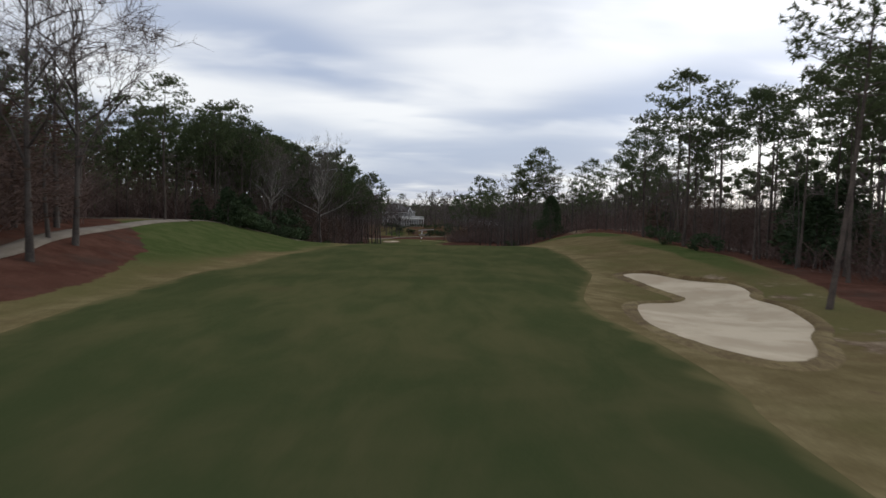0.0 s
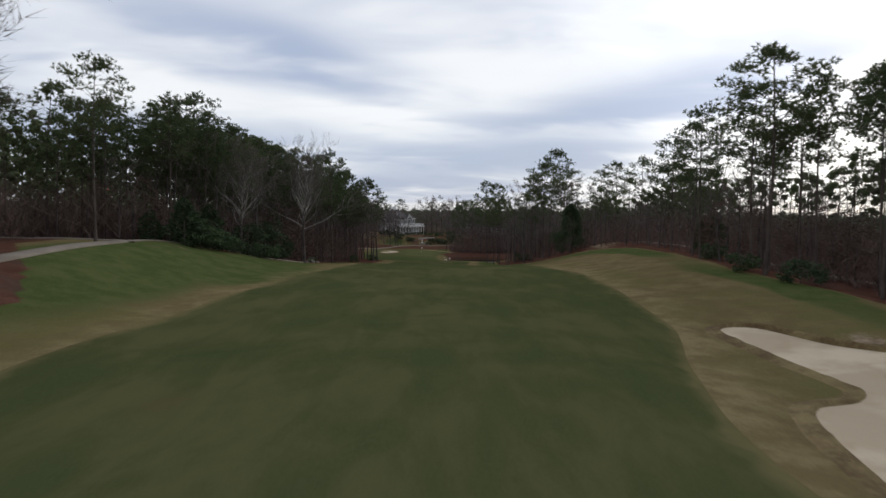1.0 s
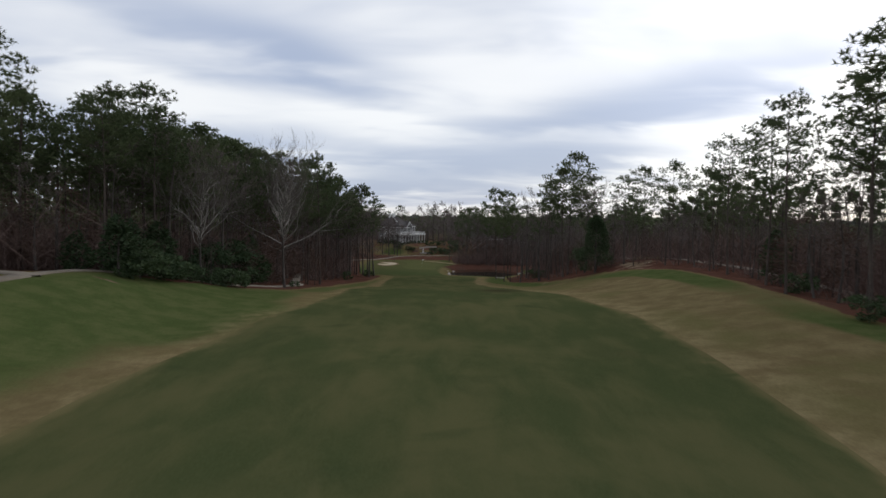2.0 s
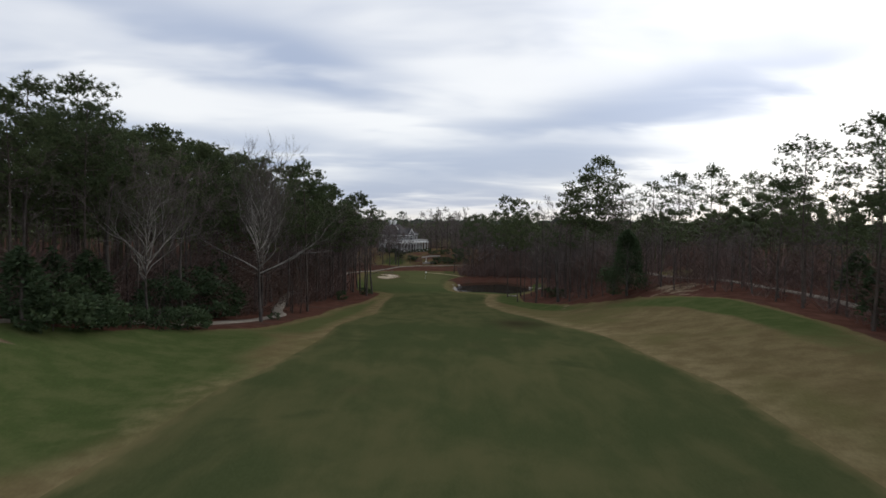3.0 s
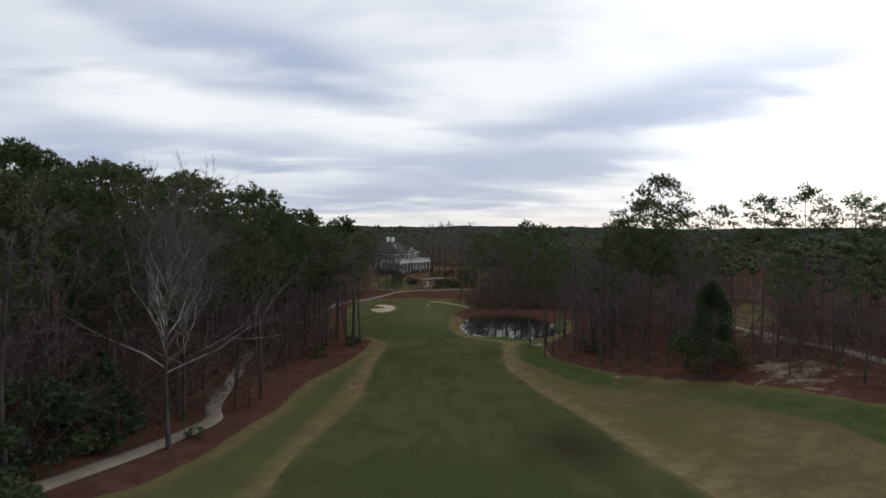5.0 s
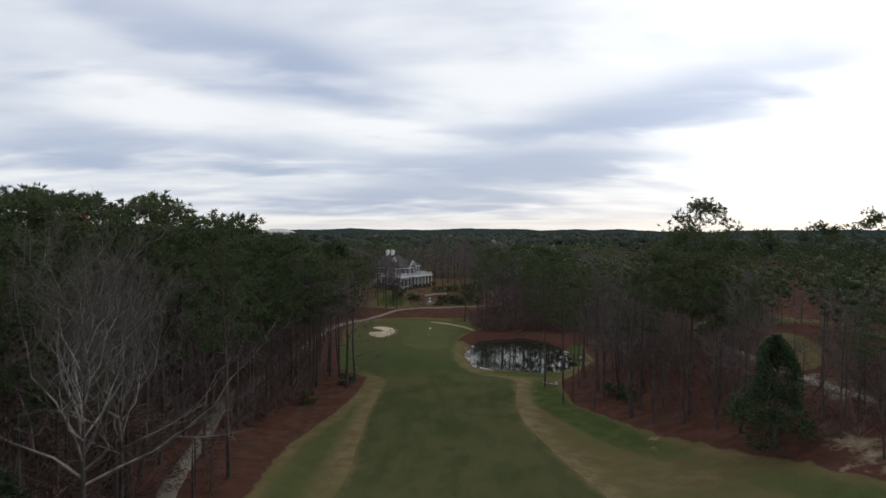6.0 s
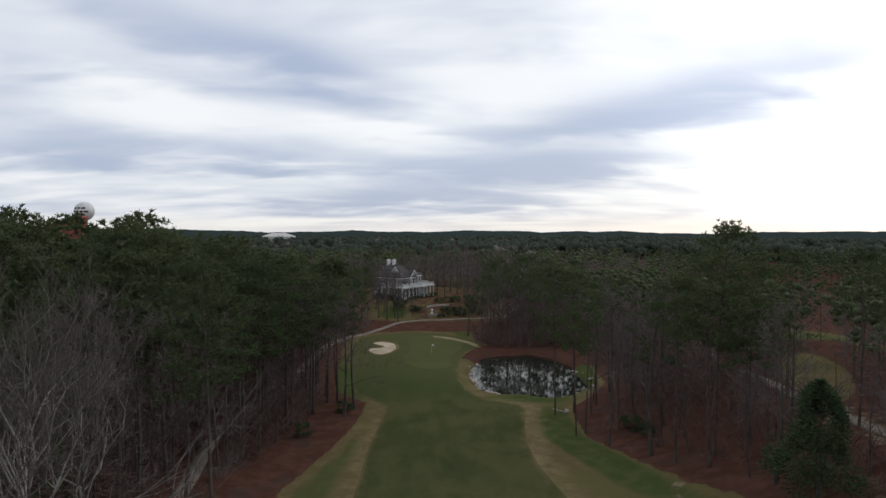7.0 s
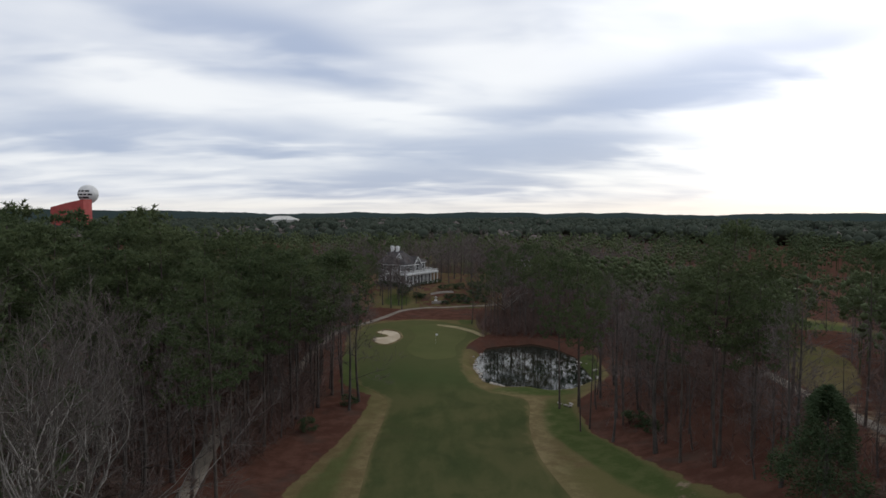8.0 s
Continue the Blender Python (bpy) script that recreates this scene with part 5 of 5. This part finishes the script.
def window(parent, x, z, wide, tall, y, panes=True, shutters=True, m=AS_BUILT):
    """A sash window on a wall that faces -y, set in place by m."""
    frame_ob = bmesh.new()
    for sizes in ((x - wide / 2 - 0.16, x - wide / 2, y - 0.10, y + 0.02, z - 0.05, z + tall + 0.05), (x + wide / 2, x + wide / 2 + 0.16, y - 0.10, y + 0.02, z - 0.05, z + tall + 0.05),
                  (x - wide / 2 - 0.2, x + wide / 2 + 0.2, y - 0.14, y + 0.02, z + tall, z + tall + 0.24), (x - wide / 2 - 0.2, x + wide / 2 + 0.2, y - 0.18, y + 0.02, z - 0.14, z)):
        box(frame_ob, *sizes)
    if panes:
        box(frame_ob, x - wide / 2, x + wide / 2, y - 0.06, y + 0.0, z + tall / 2 - 0.05, z + tall / 2 + 0.05)
        box(frame_ob, x - 0.03, x + 0.03, y - 0.05, y + 0.0, z, z + tall)
    win = part("window", turned(frame_ob, m), M["trim"], parent, "white-framed sash window")
    part("pane", turned(boxed(x - wide / 2, x + wide / 2, y - 0.03, y + 0.01, z, z + tall), m), M["glass"], win)
    if shutters:
        for s in (-1, 1):
            a = x + s * (wide / 2 + 0.16)
            part("shutter", turned(boxed(min(a, a + s * 0.42), max(a, a + s * 0.42), y - 0.07, y + 0.01, z, z + tall), m), M["dark"], win, "dark louvred shutter")


def hip_roof(x0, x1, y0, y1, z, rise, over):
    """A hipped roof whose ridge runs along the longer side."""
    bm = bmesh.new()
    x0, x1, y0, y1 = x0 - over, x1 + over, y0 - over, y1 + over
    mx, my, half = (x0 + x1) / 2, (y0 + y1) / 2, min(x1 - x0, y1 - y0) * 0.44
    lo = [bm.verts.new(p) for p in ((x0, y0, z), (x1, y0, z), (x1, y1, z), (x0, y1, z))]
    under = [bm.verts.new((v.co.x, v.co.y, z - 0.22)) for v in lo]
    if x1 - x0 >= y1 - y0:
        a, b = bm.verts.new((x0 + half, my, z + rise)), bm.verts.new((x1 - half, my, z + rise))
        faces = ((lo[0], lo[1], b, a), (lo[2], lo[3], a, b), (lo[1], lo[2], b), (lo[3], lo[0], a))
    else:
        a, b = bm.verts.new((mx, y0 + half, z + rise)), bm.verts.new((mx, y1 - half, z + rise))
        faces = ((lo[1], lo[2], b, a), (lo[3], lo[0], a, b), (lo[0], lo[1], a), (lo[2], lo[3], b))
    for f in faces:
        bm.faces.new(f)
    for i in range(4):
        bm.faces.new((under[i], under[(i + 1) % 4], lo[(i + 1) % 4], lo[i]))
    bm.faces.new(under[::-1])
    bmesh.ops.recalc_face_normals(bm, faces=bm.faces)
    return bm


def gable(parent, x, wide, y_front, y_back, z, rise, wall_from, m=AS_BUILT):
    """A gabled front: its wall, roof and white raking trim."""
    bm = bmesh.new()
    prof = [(x - wide / 2, wall_from), (x + wide / 2, wall_from), (x + wide / 2, z), (x, z + rise), (x - wide / 2, z)]
    fr, bk = [bm.verts.new((a, y_front, b)) for a, b in prof], [bm.verts.new((a, y_back, b)) for a, b in prof]
    bm.faces.new(fr); bm.faces.new(bk[::-1])
    for i in range(5):
        j = (i + 1) % 5
        bm.faces.new((fr[j], fr[i], bk[i], bk[j]))
    bmesh.ops.recalc_face_normals(bm, faces=bm.faces)
    g = part("gable", turned(bm, m), M["wall"], parent, "gabled front with white trim")
    roof, rake = bmesh.new(), bmesh.new()
    for s in (-1, 1):
        for mesh, f0, f1, low, high in ((roof, y_front - 0.35, y_back, 0.03, 0.22), (rake, y_front - 0.42, y_front - 0.30, -0.30, 0.20)):
            e, t = (x + s * (wide / 2 + 0.35), z - 0.35 * 2 * rise / wide), (x, z + rise)
            q = [mesh.verts.new((e[0], f, e[1] + h)) for f in (f0, f1) for h in (low, high)] + [mesh.verts.new((t[0], f, t[1] + h)) for f in (f0, f1) for h in (low, high)]
            for face in ((0, 1, 3, 2), (4, 6, 7, 5), (0, 4, 5, 1), (2, 3, 7, 6), (1, 5, 7, 3), (0, 2, 6, 4)):
                mesh.faces.new([q[i] for i in face])
    for mesh in (roof, rake):
        bmesh.ops.recalc_face_normals(mesh, faces=mesh.faces)
    part("roof", turned(roof, m), M["roof"], g)
    part("trim", turned(rake, m), M["trim"], g, "white raking trim")
    return g


def column(parent, x, y, z0, z1):
    bm = bmesh.new()
    box(bm, x - 0.17, x + 0.17, y - 0.17, y + 0.17, z0 + 0.18, z1 - 0.18, 0.04)
    box(bm, x - 0.25, x + 0.25, y - 0.25, y + 0.25, z0, z0 + 0.2)
    box(bm, x - 0.25, x + 0.25, y - 0.25, y + 0.25, z1 - 0.2, z1)
    part("column", bm, M["trim"], parent, "white square porch column")


def railing(parent, x0, x1, y, z, m=AS_BUILT):
    """A baluster railing along x."""
    bm = bmesh.new()
    box(bm, x0, x1, y - 0.07, y + 0.07, z + 0.84, z + 0.96)
    box(bm, x0, x1, y - 0.06, y + 0.06, z + 0.10, z + 0.19)
    count = max(2, int((x1 - x0) / 0.22))
    for j in range(1, count):
        b = x0 + (x1 - x0) * j / count
        box(bm, b - 0.035, b + 0.035, y - 0.035, y + 0.035, z + 0.19, z + 0.84)
    part("railing", turned(bm, m), M["trim"], parent, "white baluster railing")


def make_house():
    """Local axes: x along the long front, -y the front, -x the end that faces the green."""
    ob = tagged(new("house"), "large grey two-storey country house with white porch and dark hipped roof", "house")
    ob.matrix_basis = pose(-19.5, 328.7, -2.28, 0, 0, 55) @ Matrix.Diagonal((0.82, 1, 1, 1))
    D, E, P = 12.2, 7.2, 2.2
    end, back = pose(0, D, 0, 0, 0, -90), pose(9.5, D, 0, 0, 0, 180)
    part("wall", boxed(0, 9.5, 0, D, -2.8, E), M["wall"], ob, "grey painted siding of the main block")
    part("wall", boxed(9.5, 15.5, 0.6, 8.6, -2.8, E + 0.5), M["wall"], ob, "grey painted siding of the wing")
    part("wall", boxed(15.5, 20.3, 0.6, 7.0, -2.8, 3.8), M["wall"], ob, "grey painted siding of the low end room")
    part("roof", hip_roof(0, 9.5, 0, D, E, 4.5, 0.6), M["roof"], ob, "steep dark slate hipped roof")
    part("roof", hip_roof(9.6, 15.5, 0.6, 8.6, E + 0.5, 1.6, 0.4), M["roof"], ob, "low dark hipped roof of the wing")
    part("cornice", boxed(-0.42, 9.45, -0.42, D + 0.42, E - 0.60, E - 0.23), M["trim"], ob, "white cornice")
    part("cornice", boxed(9.55, 15.8, 0.3, 8.9, E - 0.05, E + 0.27), M["trim"], ob, "white cornice")
    # windows: front and end, two floors
    for x in (1.7, 4.3):
        window(ob, x, 4.9, 1.1, 1.7, 0)
    for x in (1.6, 4.2, 6.9):
        window(ob, x, -0.4, 1.3, 3.2, 0, True, False)
    for x in (11.0, 13.9):
        window(ob, x, 5.1, 1.2, 1.9, 0.6, True, False)
    for x in (10.6, 12.6, 14.6, 17.0, 19.0):
        window(ob, x, -0.4, 1.3, 3.2, 0.6, True, False)
    for u in (2.0, 4.6, 7.2, 9.8):
        window(ob, u, 4.9, 1.1, 1.7, 0, True, u < 5, end)
        window(ob, u, -0.4, 1.25, 3.1, 0, True, False, end)
    # the porch along the front and round the corner
    part("porch_floor", boxed(-P, 20.5, -P, -0.02, -2.8, -0.55), M["wall"], ob, "grey masonry porch floor")
    part("porch_floor", boxed(-P, -0.02, 0.0, 7.6, -2.8, -0.55), M["wall"], ob, "grey masonry porch floor")
    part("porch_roof", boxed(-P - 0.2, 20.7, -P - 0.2, -0.02, 3.45, 3.95), M["trim"], ob, "white porch entablature")
    part("porch_roof", boxed(-P - 0.2, -0.02, 0.0, 7.8, 3.45, 3.95), M["trim"], ob, "white porch entablature")
    at = [(-P + 0.25 + 22.4 * k / 9, -P + 0.25) for k in range(10)]
    for x, y in at + [(-P + 0.25, -P + 0.25 + 3.1 * k) for k in (1, 2, 3)]:
        column(ob, x, y, -0.55, 3.45)
    for (a, _), (b, _) in zip(at, at[1:]):
        railing(ob, a, b, -P + 0.1, 3.95)
        if a < 5 or a > 9:
            railing(ob, a + 0.2, b - 0.2, -P + 0.25, -0.55)
    for k in range(3):
        railing(ob, D - 7.6 + 3.1 * k, D - 7.6 + 3.1 * (k + 1), -P + 0.1, 3.95, end)
    part("low_roof", boxed(15.5, 20.5, 0.0, 7.2, 3.81, 4.05), M["trim"], ob, "flat white-edged roof of the end room")
    railing(ob, 0.2, 7.0, 0.1, 4.05, pose(20.4, 0, 0, 0, 0, 90))
    # gables and dormers
    gable(ob, 8.4, 5.6, -0.25, 6.0, E - 0.5, 2.8, 4.2)
    window(ob, 8.4, 4.7, 1.6, 1.9, -0.25, True, False)
    window(ob, 8.4, E, 0.8, 0.9, -0.25, True, False)
    for u, m, n in ((9.0, end, 1.4), (4.6, back, 1.4)):
        gable(ob, u, 2.0, n, 5.0, E + 2.4, 1.2, E + 0.4, m)
        window(ob, u, E + 1.0, 0.85, 1.2, n, True, False, m)
    for y in (6.3, 8.7):
        bm = bmesh.new()
        box(bm, 4.2, 5.2, y - 0.55, y + 0.55, E + 2.5, E + 5.6, 0.03)
        box(bm, 4.05, 5.35, y - 0.68, y + 0.68, E + 5.4, E + 5.75, 0.03)
        for s in (-0.3, 0.3):
            box(bm, 4.5, 4.9, y + s - 0.17, y + s + 0.17, E + 5.7, E + 6.1)
        part("chimney", bm, M["trim"], ob, "tall white chimney with clay pots")


make_house()


# ---- the garden before the house ----
def wall_along(points, tall, thick, name, mat, label, category):
    bm, line = bmesh.new(), smooth_line(points, 1.0)
    rows = []
    for i, p in enumerate(line):
        d = (line[min(i + 1, len(line) - 1)] - line[max(i - 1, 0)]).normalized()
        s = Vector((d.y, -d.x)) * thick / 2
        g = ground_at(p.x, p.y)
        rows.append([bm.verts.new((q.x, q.y, z)) for q, z in ((p - s, g - 0.3), (p - s, g + tall), (p + s, g + tall), (p + s, g - 0.3))])
    for a, b in zip(rows, rows[1:]):
        for k in range(3):
            bm.faces.new((a[k], b[k], b[k + 1], a[k + 1]))
    bm.faces.new(rows[0]); bm.faces.new(rows[-1][::-1])
    bmesh.ops.recalc_face_normals(bm, faces=bm.faces)
    tagged(part(name, bm, mat), label, category)


wall_along(((-9.5, 312.3), (-7, 312.8), (-4.5, 312.8)), 0.7, 0.45, "garden_wall", M["rock"], "low pale masonry wall of the terrace", "garden wall")
wall_along(((-10, 319), (-5.5, 320.5), (-2.5, 321)), 0.55, 0.4, "garden_wall", M["rock"], "low pale masonry wall below the porch", "garden wall")
drive = smooth_line(((16, 312), (24, 330), (26, 352), (20, 380), (8, 400)), 1.5)
ribbon("driveway", drive, 3.2, 0.09, M["concrete"], "pale drive leading past the house", "driveway")


def make_fountain(x, y):
    ob = tagged(new("fountain"), "pale stone garden fountain between low walls", "fountain")
    ob.location = (x, y, ground_at(x, y) - 0.03)
    base, bowl = Geo(), Geo()
    base.tube([Vector((0, 0, z)) for z in (0, 0.35, 0.36, 1.5, 1.6)], [0.9, 0.85, 0.3, 0.25, 0.4], 12)
    bowl.tube([Vector((0, 0, z)) for z in (1.6, 1.9, 2.0, 2.0, 2.7)], [0.25, 0.85, 0.88, 0.3, 0.12], 12)
    link_mesh("pedestal", base.mesh("pedestal"), M["trim"], ob)
    link_mesh("bowl", bowl.mesh("bowl"), M["trim"], ob)
    ob.scale = (0.6, 0.6, 0.6)


make_fountain(-8.2, 315)
random.seed(51)
for x, y, s in ((-18.6, 318.6, 1.3), (-14.5, 317, 0.9), (-12.8, 316.5, 0.8), (-6, 323.5, 0.8), (-3, 324.5, 0.9), (0, 325, 1.0), (-1.5, 313, 0.9), (1.5, 313, 1.0), (4.5, 318, 1.2), (-4.0, 316.2, 0.8), (-2.0, 316.6, 0.8), (0.2, 316.8, 0.8),
                (-19.4, 324.6, 0.7), (-21.0, 325.7, 0.8), (-22.6, 326.9, 0.9), (-24.2, 328.0, 0.9), (-25.8, 329.1, 1.0), (-27.4, 330.2, 1.0), (-16.6, 326.4, 0.5), (-14.9, 328.8, 0.55), (-13.2, 331.2, 0.6), (-11.5, 333.6, 0.6),
                (-9.8, 336.0, 0.6), (-8.1, 338.4, 0.7), (6.5, 314, 1.1), (-5, 311, 0.7), (5, 325, 1.3), (8, 322, 1.2)):
    plant("bush", x, y, s, 1.1, 0, None, "clipped dark green shrub in the garden")
for x, y, s in ((-24, 316, 0.62), (-20, 311, 0.5), (-23.6, 321.5, 0.72), (-20.8, 319.6, 0.6), (-25.8, 323.2, 0.8), (3, 332, 0.6), (10, 330, 0.7), (9, 308, 0.5), (-17.5, 309, 0.45)):
    plant("bare", x, y, s, 0.8)
for x, y, s in ((-31, 322, 0.78), (-29, 312, 0.72), (-33, 305, 0.75), (11, 300, 0.7), (13, 340, 0.75), (9, 352, 0.72), (-36, 335, 0.8), (-30, 352, 0.85), (-22, 372, 0.85), (-5, 376, 0.8)):
    plant("wood_pine", x, y, s, 1.0)


# ---- far landmarks ----
def make_ball_tower():
    """A white water tank like a golf ball, over a red sloping building, far beyond the trees."""
    ob = tagged(new("water_tower"), "white ball-shaped water tower with dark lettering bars", "water tower")
    ob.location = (-452, 895, -10)
    bm = bmesh.new()
    bmesh.ops.create_uvsphere(bm, u_segments=40, v_segments=24, radius=11.6)
    for v in bm.verts:
        v.co.z += 53
    for f in bm.faces:
        f.smooth = True
    tank = part("tank", bm, M["tank"], ob)
    post = Geo()
    post.tube([Vector((0, 0, z)) for z in (0, 6, 28, 40, 45)], [6, 3.2, 2.6, 3.4, 5.5], 20)
    link_mesh("column", post.mesh("column"), M["tank"], ob)
    for row, (z, spans) in enumerate(((3.6, ((-7, -3.4), (-2.4, 1.0), (2.2, 6.4))), (-0.6, ((-9.5, -5.2), (-4.2, -0.4), (0.6, 4.0), (5.0, 9.0))), (-4.4, ((-6.5, -2.0), (-1.0, 5.8))))):
        for x0, x1 in spans:
            bm = bmesh.new()
            rings = []
            for x in np.linspace(x0, x1, 5):
                rings.append([bm.verts.new((x, -math.sqrt(max(0.5, 11.75 ** 2 - x * x - h * h)), 53 + h)) for h in (z - 1.1, z + 1.1)])
            for a, b in zip(rings, rings[1:]):
                bm.faces.new((a[0], b[0], b[1], a[1]))
            part("lettering_bar", bm, M["dark"], tank, "dark painted bar")
    hall = tagged(new("sloping_hall"), "red building with a steep sloping roof", "building")
    hall.location = (-474, 860, -17)
    bm = bmesh.new()
    prof = ((2, 0), (41, 0), (41, 53), (20, 48.5), (2, 43.5))
    fr, bk = [bm.verts.new((a, -9, b)) for a, b in prof], [bm.verts.new((a, 9, b)) for a, b in prof]
    bm.faces.new(fr); bm.faces.new(bk[::-1])
    for i in range(5):
        j = (i + 1) % 5
        bm.faces.new((fr[j], fr[i], bk[i], bk[j]))
    bmesh.ops.recalc_face_normals(bm, faces=bm.faces)
    part("wall", bm, M["red"], hall)
    part("roof_edge", boxed(2, 41, -9.4, -9.05, 26, 27), M["red"], hall)


make_ball_tower()


def plain_house(x, y, turn, long, deep, tall, rise, label, wall, roof):
    ob = tagged(new("far_house"), label, "house")
    ob.matrix_basis = pose(x, y, ground_at(x, y), 0, 0, turn)
    part("wall", boxed(0, long, 0, deep, -1, tall), wall, ob)
    part("roof", hip_roof(0, long, 0, deep, tall, rise, 0.5), roof, ob)
    for k in range(int(long // 3)):
        for z in ((1.0, 4.0) if tall > 5 else (1.0,)):
            if z + 1.6 < tall:
                window(ob, 1.6 + 3 * k, z, 1.1, 1.5, 0, False, False)


plain_house(26, 418, -10, 16, 9, 6.0, 3.0, "white two-storey house half hidden by trees", M["trim"], M["roof"])
plain_house(42, 400, 20, 9, 7, 3.2, 2.2, "small white outbuilding behind the trees", M["trim"], M["roof"])
plain_house(-205, 800, 8, 34, 22, 20, 4.0, "large pale building rising from the far forest", M["brick"], M["brick"])
